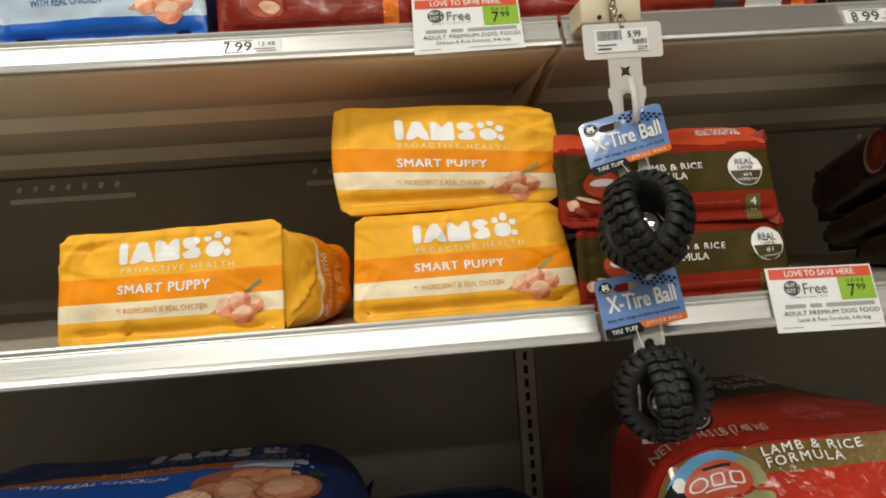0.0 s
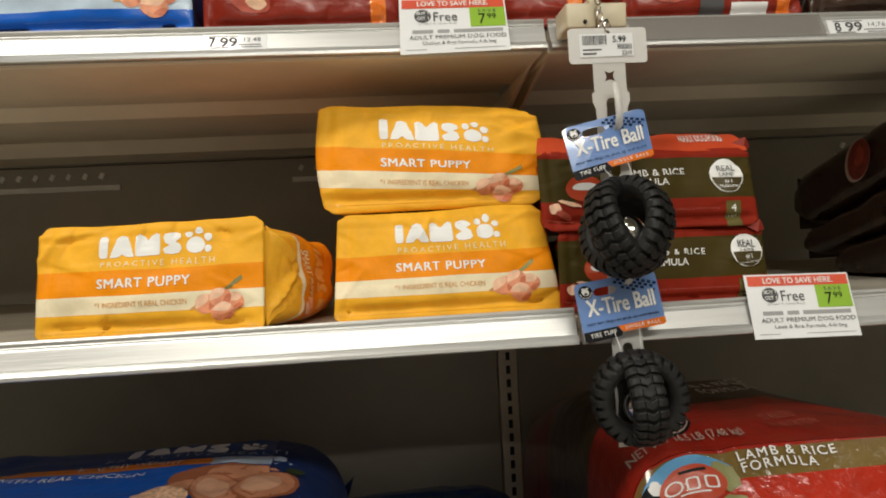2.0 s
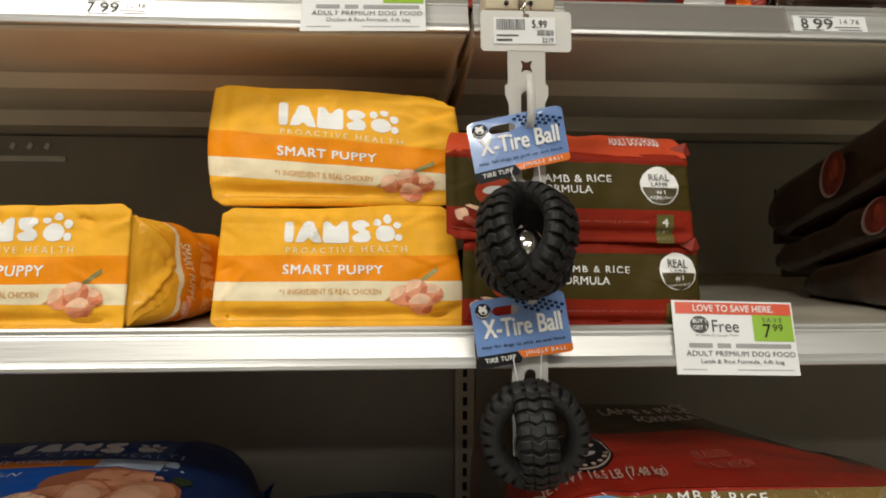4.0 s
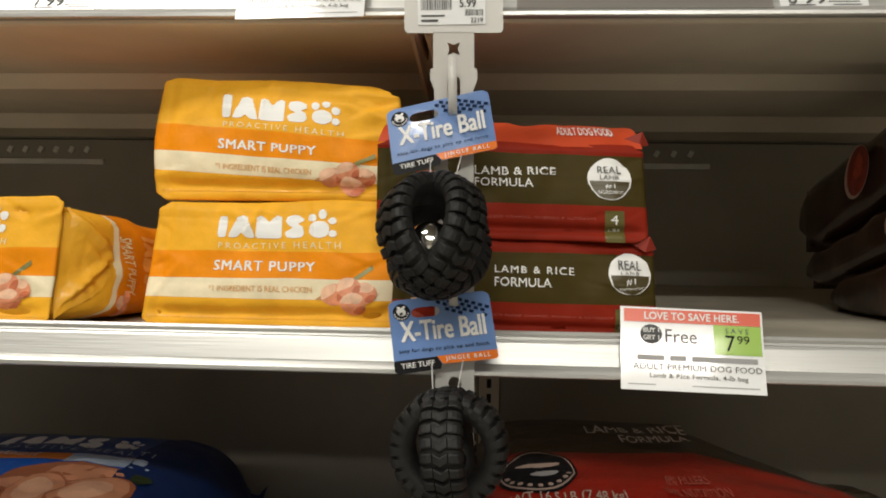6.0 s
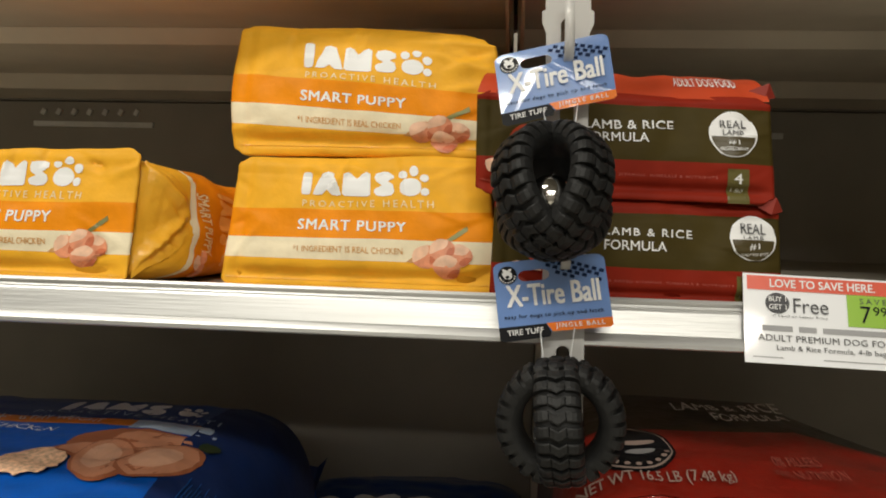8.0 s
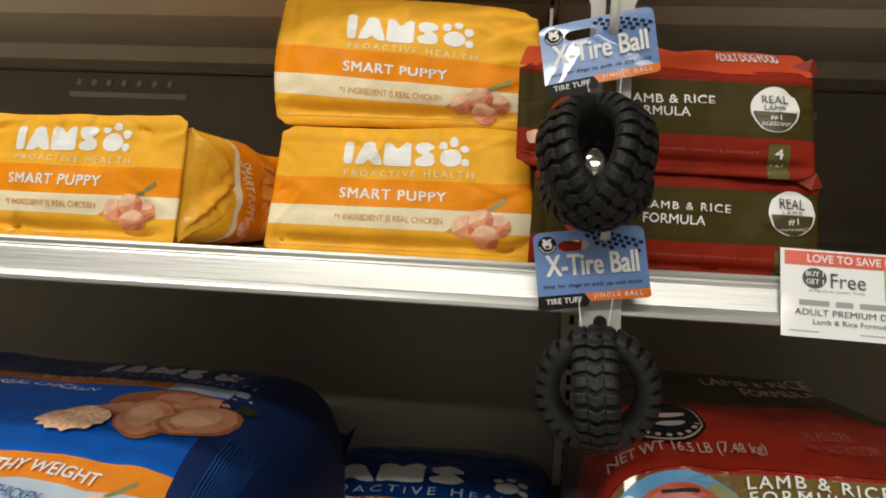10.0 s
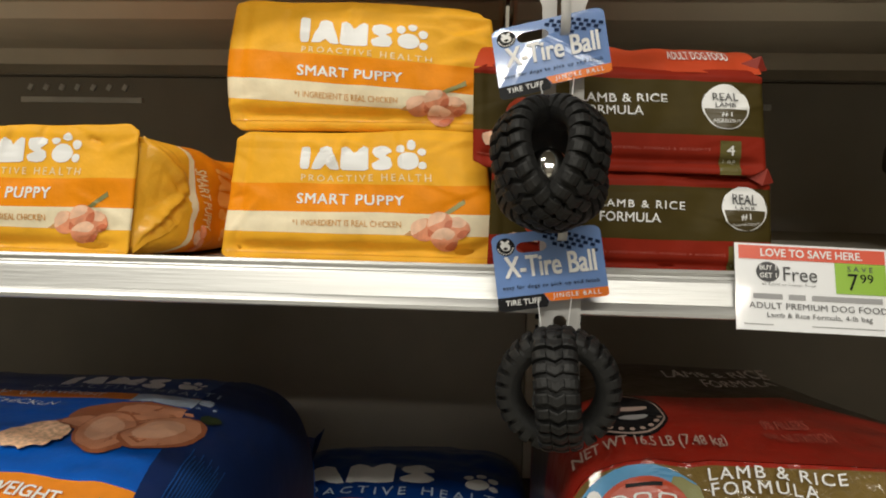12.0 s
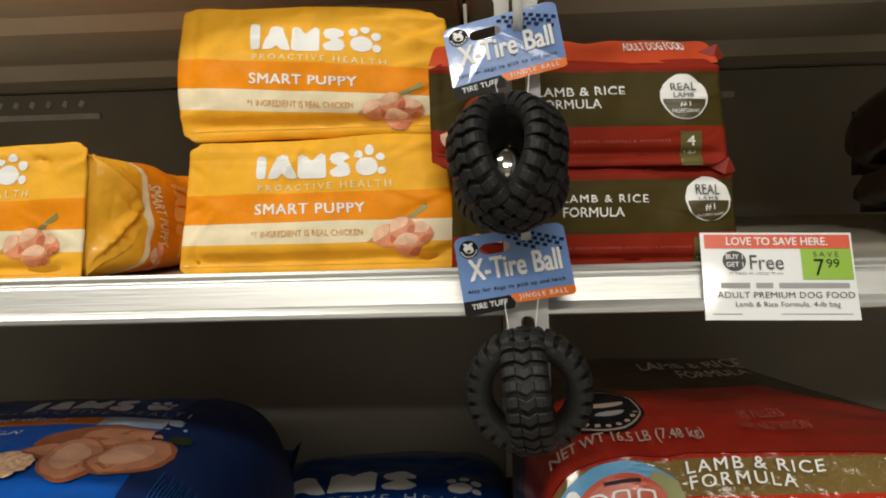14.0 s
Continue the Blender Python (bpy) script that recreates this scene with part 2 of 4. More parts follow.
def loft(rings, cap=True):
    """Rings of points joined into a skin; v of the UV runs round the ring, u along."""
    bm = bmesh.new()
    lay = bm.loops.layers.uv.verify()
    vs = [[bm.verts.new(p) for p in r] for r in rings]
    n, k = len(rings), len(rings[0])
    for a in range(n - 1):
        for i in range(k):
            j = (i + 1) % k
            f = bm.faces.new((vs[a][i], vs[a][j], vs[a + 1][j], vs[a + 1][i]))
            for lp, c in zip(f.loops, ((a, i), (a, i + 1), (a + 1, i + 1), (a + 1, i))):
                lp[lay].uv = (c[0] / (n - 1), 1 - abs(2 * c[1] / k - 1))
    if cap:
        bm.faces.new(vs[0][::-1])
        bm.faces.new(vs[-1])
    bmesh.ops.recalc_face_normals(bm, faces=bm.faces)
    return bm


def facing(fn, u, v):
    e = 0.01
    a, b = Vector(fn(u + e, v)) - Vector(fn(u - e, v)), Vector(fn(u, v + e)) - Vector(fn(u, v - e))
    return a.cross(b).normalized()


LETTERS = {}


def lettering(text, aspect):
    """Outlines of a line of text as flat mesh data in a 1 x 1 box; wide boxes are filled by wider spacing first."""
    key = (text, round(aspect, 1))
    if key not in LETTERS:
        def outline(spacing):
            cu = bpy.data.curves.new("text", "FONT")
            cu.body, cu.size, cu.resolution_u, cu.fill_mode = text, 1.0, 3, "FRONT"
            cu.space_character = spacing
            ob = new("text", cu)
            bpy.context.view_layer.update()
            me = bpy.data.meshes.new_from_object(ob.evaluated_get(bpy.context.evaluated_depsgraph_get()))
            pts = [tuple(v.co[:2]) for v in me.vertices]
            faces = [tuple(p.vertices) for p in me.polygons]
            bpy.data.objects.remove(ob)
            bpy.data.curves.remove(cu)
            bpy.data.meshes.remove(me)
            xs, ys = [p[0] for p in pts], [p[1] for p in pts]
            return pts, faces, min(xs), min(ys), max(xs) - min(xs), max(ys) - min(ys)
        got = outline(1.0)
        natural = got[4] / got[5]
        if aspect > 1.08 * natural and len(text) > 2:
            wide = outline(1.3)
            gain = (wide[4] - got[4]) / 0.3
            got = outline(min(1.45, 1 + (aspect / 1.08 * got[5] - got[4]) / gain))
        pts, faces, x0, y0, w, h = got
        LETTERS[key] = ([((x - x0) / w, (y - y0) / h) for x, y in pts], faces)
    return LETTERS[key]


def on_surface(fn, pts, faces, lift):
    bm = bmesh.new()
    vs = [bm.verts.new(Vector(fn(u, v)) + facing(fn, u, v) * lift) for u, v in pts]
    for f in faces:
        try:
            bm.faces.new([vs[i] for i in f])
        except ValueError:
            pass
    return bm


def write(fn, parent, text, u0, u1, v0, v1, ink, heavy=0.0, lift=0.00035, name="print", slope=0.0):
    """A line of text on a surface, bolder by heavy, rising by slope."""
    wide = (Vector(fn(u1, v0)) - Vector(fn(u0, v0))).length
    high = (Vector(fn(u0, v1)) - Vector(fn(u0, v0))).length
    pts, faces = lettering(text, wide / max(high, 1e-5))
    bm = bmesh.new()
    d = heavy * high / wide
    for k, (dx, dy) in enumerate(((0, 0), (d, heavy * 0.8), (-d, -heavy * 0.8), (d, -heavy * 0.8), (-d, heavy * 0.8)) if heavy > 0 else ((0, 0),)):
        vs = []
        for x, y in pts:
            u, v = u0 + (x + dx) * (u1 - u0), v0 + (y + dy) * (v1 - v0) + slope * x
            vs.append(bm.verts.new(Vector(fn(u, v)) + facing(fn, u, v) * (lift + 0.00004 * k)))
        for f in faces:
            bm.faces.new([vs[i] for i in f])
    return part(name, bm, ink, parent, smooth=False)


def shape(fn, parent, outline, ink, lift=0.0005, name="print", solid=False):
    """A filled outline of (u, v) points, as a fan of two rings so that it follows the surface."""
    if solid:
        tris = tessellate_polygon([[Vector((a, b, 0)) for a, b in outline]])
        return part(name, on_surface(fn, outline, [t if (Vector((outline[t[1]][0] - outline[t[0]][0], outline[t[1]][1] - outline[t[0]][1])).cross(Vector((outline[t[2]][0] - outline[t[0]][0], outline[t[2]][1] - outline[t[0]][1])))) > 0 else t[::-1] for t in tris], lift), ink, parent, smooth=False)
    dense = []
    for (a, b), (c, d) in zip(outline, outline[1:] + outline[:1]):
        n = max(1, math.ceil(math.hypot(c - a, d - b) / 0.03))
        dense += [(a + (c - a) * i / n, b + (d - b) * i / n) for i in range(n)]
    cu, cv = sum(p[0] for p in dense) / len(dense), sum(p[1] for p in dense) / len(dense)
    k = len(dense)
    pts = [(cu + (p[0] - cu) * r, cv + (p[1] - cv) * r) for r in (1, 0.8, 0.6, 0.4, 0.2) for p in dense] + [(cu, cv)]
    faces = [(r * k + i, r * k + (i + 1) % k, (r + 1) * k + (i + 1) % k, (r + 1) * k + i) for r in range(4) for i in range(k)] + [(4 * k + i, 4 * k + (i + 1) % k, 5 * k) for i in range(k)]
    return part(name, on_surface(fn, pts, faces, lift), ink, parent, smooth=False)


def oval(u, v, a, b, k=18, turn=0.0, rough=0.0, seed=0, power=2.0):
    rnd = random.Random(seed)
    out = []
    for i in range(k):
        t = 2 * math.pi * i / k
        r = 1 + rough * (rnd.random() - 0.5)
        c, s = math.cos(t), math.sin(t)
        c, s = math.copysign(abs(c) ** (2 / power), c), math.copysign(abs(s) ** (2 / power), s)
        out.append((u + a * r * c * math.cos(turn) - b * r * s * math.sin(turn), v + a * r * c * math.sin(turn) * 0.5 + b * r * s * math.cos(turn)))
    return out


def eased(points, rounds=1):
    """An outline with its corners cut into soft curves."""
    for _ in range(rounds):
        points = [(a * w + c * (1 - w), b * w + d * (1 - w)) for (a, b), (c, d) in zip(points, points[1:] + points[:1]) for w in (0.78, 0.22)]
    return points


def bar(u0, u1, v0, v1, n=4):
    return [(u0 + (u1 - u0) * i / n, v0) for i in range(n + 1)] + [(u1 + (u0 - u1) * i / n, v1) for i in range(n + 1)]


def crumple(p, amount, scale, seed):
    q = Vector(p) * scale + Vector((seed * 7.3, seed * 3.1, seed * 1.7))
    return amount * (noise.noise(q) + 0.5 * noise.noise(q * 2.3))


# ---- the store round the shelves ----
def slab(name, x0, x1, y0, y1, z0, z1, material, label, category):
    return tagged(finish(name, box(x0, x1, y0, y1, z0, z1), material, smooth=False), label, category, kind="structure")


slab("floor", -4, 4, -7, 1.3, -0.1, 0, floor_tile, "pale polished store floor", "floor")
slab("ceiling", -4, 4, -7, 1.3, 3.2, 3.3, wall_paint, "plain pale store ceiling", "ceiling")
slab("wall_north", -4, 4, 1.2, 1.3, 0, 3.2, wall_paint, "plain pale wall behind the shelves", "wall")
slab("wall_south", -4, 4, -7, -6.9, 0, 3.2, wall_paint, "plain pale wall across the store", "wall")
slab("wall_west", -4.1, -4, -7, 1.3, 0, 3.2, wall_paint, "plain pale side wall", "wall")
slab("wall_east", 4, 4.1, -7, 1.3, 0, 3.2, wall_paint, "plain pale side wall", "wall")

# ---- shelving ----
UNITS = ((-1.55, 0.0005), (0.0045, 1.40))
JOIN_X = 0.062
RAIL = [(0.016, 0.8290), (0.0112, 0.8292), (0.0098, 0.8275), (0.0108, 0.8258), (0.0116, 0.8250), (0.0107, 0.8235), (0.0112, 0.8228), (0.0100, 0.8212),
        (0.0042, 0.8075), (0.0022, 0.8068), (0.0004, 0.8050), (-0.0012, 0.8030), (-0.0014, 0.8005), (0.0002, 0.7995), (0.006, 0.7995), (0.012, 0.806)]

back = thing("gondola_back", "grey painted steel back panels of the shelving", "shelving", kind="structure")
for x0, x1 in ((-1.55, JOIN_X - 0.018), (JOIN_X + 0.018, 1.40)):
    for z0, z1 in ((0.1, 0.419), (0.421, 1.043), (1.045, 1.9)):
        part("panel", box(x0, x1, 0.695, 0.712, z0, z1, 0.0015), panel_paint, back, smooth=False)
part("upright", box(JOIN_X - 0.016, JOIN_X + 0.016, 0.690, 0.72, 0.1, 1.9, 0.002), steel, back, "slotted steel upright", smooth=False)
for k in range(44):
    z = 0.42 + k * 0.0235
    part("slot", box(JOIN_X - 0.0035, JOIN_X + 0.0035, 0.6885, 0.6905, z, z + 0.014), slot_dark, back, smooth=False)
for cx in (-0.668, -0.188, 0.297, 0.78):
    part("ledge", box(cx - 0.10, cx + 0.10, 0.688, 0.694, 1.002, 1.011, 0.001), bright_tab, back, "pale steel ledge", smooth=False)
    for k in range(7):
        x = cx - 0.085 + k * 0.026
        bm = box(-0.0035, 0.0035, 0.690, 0.694, -0.005, 0.005)
        bmesh.ops.transform(bm, matrix=Matrix.Translation((x, 0, 1.026)) @ pose(0, 0, 0, 0, 28, 0), verts=bm.verts)
        part("tab", bm, bright_tab, back, smooth=False)


def shelf(x0, x1, dy, dz, label, liner):
    s = thing("shelf", label, "shelf", "shelves of the gondola")
    part("deck", box(x0, x1, 0.017 + dy, 0.692, 0.811 + dz, 0.8212 + dz, 0.001), steel, s, smooth=False)
    part("deck_liner", box(x0 + 0.002, x1 - 0.002, 0.019 + dy, 0.690, 0.8214 + dz, 0.8232 + dz), liner, s, "shelf liner", smooth=False)
    part("front_channel", box(x0, x1, 0.018 + dy, 0.150 + dy, 0.7995 + dz, 0.8105 + dz, 0.003), steel, s, smooth=False)
    part("rib", prism([(0.30, 0.8105 + dz), (0.315, 0.796 + dz), (0.43, 0.796 + dz), (0.445, 0.8105 + dz)], x0, x1), steel, s, smooth=False)
    part("rear_rib", prism([(0.575, 0.8105 + dz), (0.585, 0.790 + dz), (0.680, 0.790 + dz), (0.690, 0.8105 + dz)], x0, x1), steel, s, smooth=False)
    part("price_rail", prism([(y + dy, z + dz) for y, z in RAIL], x0, x1), aluminium, s, "bright aluminium price rail", smooth=False)
    for x in (x0 + 0.003, x1 - 0.006):
        bm = bmesh.new()
        prof = [(0.05 + dy, 0.7985 + dz), (0.688, 0.7985 + dz), (0.688, 0.715 + dz), (0.60, 0.725 + dz), (0.16 + dy, 0.778 + dz)]
        bm = prism(prof, x, x + 0.003)
        part("bracket", bm, steel, s, "tapered steel bracket", smooth=False)
    return s


for x0, x1 in UNITS:
    shelf(x0, x1, 0.0, 0.0, "grey steel shelf with a bright price rail, holding small bags", deck_dark if x0 < 0 else deck_grey)
    shelf(x0, x1, 0.055, 0.2555, "grey steel upper shelf with a bright price rail", deck_dark)
    # the lower bay's shade is put into this liner's colour
    shelf(x0, x1, -0.06, -0.400, "grey steel lower shelf under the large bags", deck_shaded)


# ---- small pouches ----
SKIN = {}


def patch(corners, bulge, lean_noise, seed, tuck=0.0, waist=0.0, crease=1.0):
    bl, br, tl, tr = (Vector(c) for c in corners)
    rnd = random.Random(seed + 60)
    folds = []
    for k in range(13):
        edge = rnd.choice((0, 0, 1, 2))
        at = (rnd.uniform(0.82, 0.99), rnd.uniform(0.1, 0.95)) if edge == 0 else (rnd.uniform(0.01, 0.14), rnd.uniform(0.1, 0.95)) if edge == 1 else (rnd.uniform(0.1, 0.9), rnd.choice((0.07, 0.95, 0.9)))
        folds.append((*at, rnd.uniform(-0.5, 0.5) + (1.3 if edge and rnd.random() < 0.4 else 0.0), rnd.uniform(0.10, 0.34), crease * rnd.choice((-1, 1)) * rnd.uniform(0.0009, 0.0021), rnd.uniform(0.012, 0.03)))

    def fn(u, v):
        p = bl * (1 - u) * (1 - v) + br * u * (1 - v) + tl * (1 - u) * v + tr * u * v
        w = math.sin(math.pi * min(max(u, 0), 1)) ** 0.6 * math.sin(math.pi * min(max(v * 0.96 + 0.02, 0), 1)) ** 0.7
        edge = min(max(min(u, 1 - u) * 9, 0), 1)
        ripple = crumple(p, lean_noise, 26, seed) * (0.35 + 0.65 * edge)
        round_u, round_v = max(abs(2 * u - 1) - 0.9, 0) / 0.1, max(abs(2 * v - 1) - 0.86, 0) / 0.14
        corner = 0.0035 * (round_u * round_v) ** 1.5
        ripple += tuck * max(0.0, u - 0.905) / 0.095 + 0.0016 * math.exp(-((u - 0.055) / 0.018) ** 2) - 0.0012 * math.exp(-((v - 0.93) / 0.03) ** 2)
        ripple += 0.0045 * math.exp(-((v - 0.115) / 0.045) ** 2) * edge
        for cu, cv, ang, length, depth, width in folds:
            du, dv = (u - cu) * 2.1, v - cv
            along, off = du * math.cos(ang) + dv * math.sin(ang), dv * math.cos(ang) - du * math.sin(ang)
            ripple += depth * max(0.0, 1 - abs(off) / width) * max(0.0, 1 - (along / length) ** 2) if off > 0 else depth * math.exp(-(off / width / 2.5) ** 2) * max(0.0, 1 - (along / length) ** 2)
        side = math.copysign(waist * math.sin(math.pi * min(max(v, 0), 1)) * abs(2 * u - 1) ** 3, u - 0.5)
        return p + Vector((side - math.copysign(corner, u - 0.5), -bulge * w + ripple, -math.copysign(corner, v - 0.5) + crumple((p.x, 0, v), 0.0022, 14, seed + 5) * v))
    return fn


def pouch(label, group, corners, depth, drop, front, film, seed, bulge=0.008, by_depth=True, fat=0.03, side=0.0, ripple=0.0035, fold=True, tuck=0.0, waist=0.0, slump=0.0, pleat=0.105, crease=1.0):
    bl, br, tl, tr = (Vector(c) for c in corners)
    bag = thing("pet_food_bag", label, "bag", group)
    fn = patch(corners, bulge, ripple, seed, tuck, waist, crease)
    part("front_panel", sheet(fn, 96, 48, 0.0012), front, bag)
    w, h = ((br - bl).length + (tr - tl).length) / 2, ((tl - bl).length + (tr - br).length) / 2
    mid, across = (bl + br) / 2, (br - bl).normalized()
    lean = ((tl + tr) - (bl + br)) / 2
    rings = []
    for a in range(41):
        t = (a / 40) ** 1.3
        hw = w / 2 * (0.965 + fat * math.sin(math.pi * min(1, t * 1.3)) - 0.10 * t * t)
        hh = h / 2 * (0.965 - 0.06 * t - 0.80 * t ** 4)
        ring = []
        for i in range(64):
            edge, along = i // 16, (i % 16 + 0.5) / 8 - 1
            p = 7 - 3.5 * t
            c, s = ((-along, -1), (-1, along), (along, 1), (1, -along))[edge]
            r = (abs(c) ** p + abs(s) ** p) ** (-1 / p)
            c, s = c * r, s * r
            v = (hh * (s + 1)) / h + 0.012
            q = mid + across * (hw * c) + lean * v * (1 - t) + Vector((0, 0, (v - 0.0) * h * t * 1.0)) + Vector((side * math.sin(math.pi / 2 * min(1, t / 0.42)), 0.0025 + depth * t, drop * t))
            q.z -= slump * min(1, t / 0.4) * v
            if fold and t < 0.45:
                vv = min(max((q.z - mid.z) / h, 0), 1)
                if side:
                    apex = pleat * max(0.08, 1 - 1.25 * abs(2 * vv - 0.95))
                    q.x += math.copysign(0.013 * min(1.0, t / apex) * (1 - t / 0.45) - 0.005 * max(0.0, 1 - abs(t - apex) / 0.016), c) * abs(c) ** 8
                    q.x += crumple((0, q.y, q.z), 0.004, 40, seed + 12) * min(1, t * 12)
                else:
                    q.x -= math.copysign(0.011 * (1 - abs(2 * vv - 1)) * math.sin(math.pi * min(1, t / 0.30)), c) * abs(c) ** 8
            if t > 0:
                q.x += crumple(q, 0.006, 24, seed + 2) * min(1, t * 5)
                q.z += crumple(q, 0.005, 24, seed + 3) * min(1, t * 5) * (1 if s > 0 else 0.0)
            ring.append(q)
        rings.append(ring)
    bm = loft(rings)
    if by_depth:
        lay = bm.loops.layers.uv.verify()
        y0 = mid.y
        for f in bm.faces:
            for lp in f.loops:
                lp[lay].uv = (lp.vert.co.z, (lp.vert.co.y - y0) / depth - 0.018 * (2 * (lp.vert.co.z - mid.z) / h - 1) + 0.035 * (2 * (lp.vert.co.z - mid.z) / h - 1) ** 2)
    else:
        lay = bm.loops.layers.uv.verify()
        for f in bm.faces:
            for lp in f.loops:
                lp[lay].uv = (lp.vert.co.y, min(max((lp.vert.co.z - mid.z) / h, 0.01), 0.99))
    SKIN[bag.name] = BVHTree.FromBMesh(bm)
    part("body", bm, film, bag)
    return bag, fn


def paw(fn, bag, u, v, s, ink, asp):
    shape(fn, bag, oval(u, v - 0.1 * s * asp, 0.62 * s, 0.5 * s * asp, 20), ink, name="paw_print")
    for du, dv, r in ((-0.45, 0.62, 0.26), (0.2, 0.85, 0.27), (0.8, 0.42, 0.27), (0.82, -0.35, 0.24)):
        shape(fn, bag, oval(u + du * s, v + dv * s * asp, r * s, r * s * asp, 12), ink, name="paw_print")


def wordmark(fn, bag, u0, u1, v0, v1, ink, lift=0.0005):
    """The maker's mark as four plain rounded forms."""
    w, h = u1 - u0, v1 - v0
    m = (v0 + v1) / 2
    shape(fn, bag, oval(u0 + 0.055 * w, m, 0.055 * w, 0.5 * h, 16, power=5), ink, lift, "mark")
    a = [(0.13, 0.02), (0.17, 0.0), (0.225, 0.02), (0.28, 0.14), (0.335, 0.02), (0.39, 0.0), (0.43, 0.02), (0.42, 0.12), (0.34, 0.92), (0.28, 1.0), (0.22, 0.92), (0.14, 0.12)]
    b = [(0.44, 0.06), (0.47, 0.0), (0.59, 0.0), (0.71, 0.0), (0.74, 0.06), (0.735, 0.92), (0.69, 1.0), (0.64, 0.90), (0.59, 0.70), (0.54, 0.90), (0.49, 1.0), (0.445, 0.92)]
    for form in (a, b):
        shape(fn, bag, [(u0 + x * w, v0 + y * h) for x, y in form], ink, lift, "mark")
    c = [(0.775, 0.20), (0.80, 0.05), (0.88, 0.0), (0.96, 0.05), (0.995, 0.25), (0.975, 0.45), (0.92, 0.57), (0.895, 0.66), (0.985, 0.72), (0.98, 0.88), (0.92, 0.99), (0.86, 1.0), (0.79, 0.93), (0.775, 0.75), (0.80, 0.55), (0.86, 0.43), (0.885, 0.34), (0.78, 0.30)]
    shape(fn, bag, [(u0 + x * w, v0 + y * h) for x, y in c], ink, lift, "mark")


def meat(fn, bag, u, v, w, h, seed):
    """A printed picture of four chicken chunks with a carrot and its leaf."""
    def place(points):
        return [(u + x * w, v + y * h) for x, y in points]

    def chunk(cx, cy, a, tilt):
        rnd = random.Random(seed + int(97 * cx))

        def turned(points):
            return place([(cx + a * (x * math.cos(tilt) - y * math.sin(tilt)), cy + 1.35 * a * (x * math.sin(tilt) + y * math.cos(tilt))) for x, y in points])
        rim = [(x + rnd.uniform(-0.08, 0.08), y + rnd.uniform(-0.08, 0.08)) for x, y in ((-1, -0.35), (-0.85, 0.45), (-0.3, 0.9), (0.55, 0.85), (1, 0.25), (0.85, -0.55), (0.2, -1.0), (-0.55, -0.85))]
        shape(fn, bag, eased(turned(rim)), meat_pink, 0.0005 + 0.00016 * chunk.level, "picture")
        shape(fn, bag, eased(turned([rim[0], rim[1], rim[2], rim[3], (0.35, 0.15), (-0.45, -0.15)])), meat_light, 0.00056 + 0.00016 * chunk.level, "picture")
        shape(fn, bag, eased(turned([(0.42, 0.08), rim[4], rim[5], (0.15, -0.75)])), meat_edge, 0.00056 + 0.00016 * chunk.level, "picture")
        chunk.level += 1
    chunk.level = 0
    shape(fn, bag, place([(-0.52, -0.14), (-0.34, 0.06), (-0.20, 0.06), (-0.20, -0.16)]), carrot, 0.0004, "picture")
    shape(fn, bag, place([(0.10, 0.38), (0.24, 0.52), (0.42, 0.70), (0.44, 0.60), (0.30, 0.46), (0.16, 0.34)]), leaf_green, 0.0004, "picture")
    chunk(-0.23, 0.00, 0.20, 0.25)
    chunk(0.28, 0.04, 0.19, -0.5)
    chunk(0.03, 0.16, 0.20, 0.05)
    chunk(0.09, -0.22, 0.21, -0.45)


def puppy_bag(label, corners, seed, dv=0.0, slope=0.0, **kw):
    bag, fn = pouch(label, "yellow puppy food bags", corners, 0.30, -0.004, puppy_print, kw.pop("film", puppy_film), seed, **kw)
    skin = fn
    if slope:
        panel = next(c for c in bag.children if c.name.startswith("front_panel"))
        for loop in panel.data.uv_layers[0].data:
            loop.uv = (loop.uv[0], loop.uv[1] + slope * (loop.uv[0] - 0.1))

        def fn(u, v):
            return skin(u, v - slope * (u - 0.1))
    wordmark(fn, bag, 0.275, 0.642, 0.710 + dv, 0.895 + dv, white_ink)
    paw(fn, bag, 0.700, 0.790 + dv, 0.066, white_ink, 1.95)
    write(fn, bag, "PROACTIVE HEALTH", 0.285, 0.785, 0.628 + dv, 0.676 + dv, pale_ink, 0.006)
    write(fn, bag, "SMART PUPPY", 0.275, 0.68, 0.450 + dv, 0.525 + dv, white_ink, 0.03)
    write(fn, bag, "*1 INGREDIENT IS REAL CHICKEN", 0.265, 0.665, 0.285 + dv, 0.330 + dv, tan_ink, 0.004)
    meat(fn, bag, 0.80, 0.275 + dv * 0.5, 0.24, 0.32, seed)
    part("crimp", sheet(lambda u, v: Vector(skin(0.012 + 0.976 * u, 0.075 + 0.010 * v)) + Vector((0, -0.0005, 0)), 60, 2), puppy_film, bag)
    return bag, fn


bag_left, fn_left = puppy_bag("yellow puppy food bag lying on the shelf, its side gusset showing",
          ((-0.436, 0.030, 0.8245), (-0.253, 0.014, 0.8235), (-0.433, 0.045, 0.9165), (-0.251, 0.033, 0.9185)), 3, film=puppy_side, bulge=0.006, fat=0.10, side=0.040, slump=0.017, crease=1.4)
puppy_bag("yellow puppy food bag lying at the bottom of a stack",
          ((-0.199, 0.044, 0.8235), (0.000, 0.038, 0.8235), (-0.192, 0.064, 0.9165), (-0.013, 0.058, 0.9185)), 8, tuck=0.003)
puppy_bag("yellow puppy food bag lying on top of another",
          ((-0.203, 0.080, 0.9185), (-0.011, 0.064, 0.9185), (-0.2045, 0.101, 1.021), (-0.011, 0.072, 1.004)), 14, dv=-0.015, slope=0.095, bulge=0.012, fat=0.06, waist=0.006)


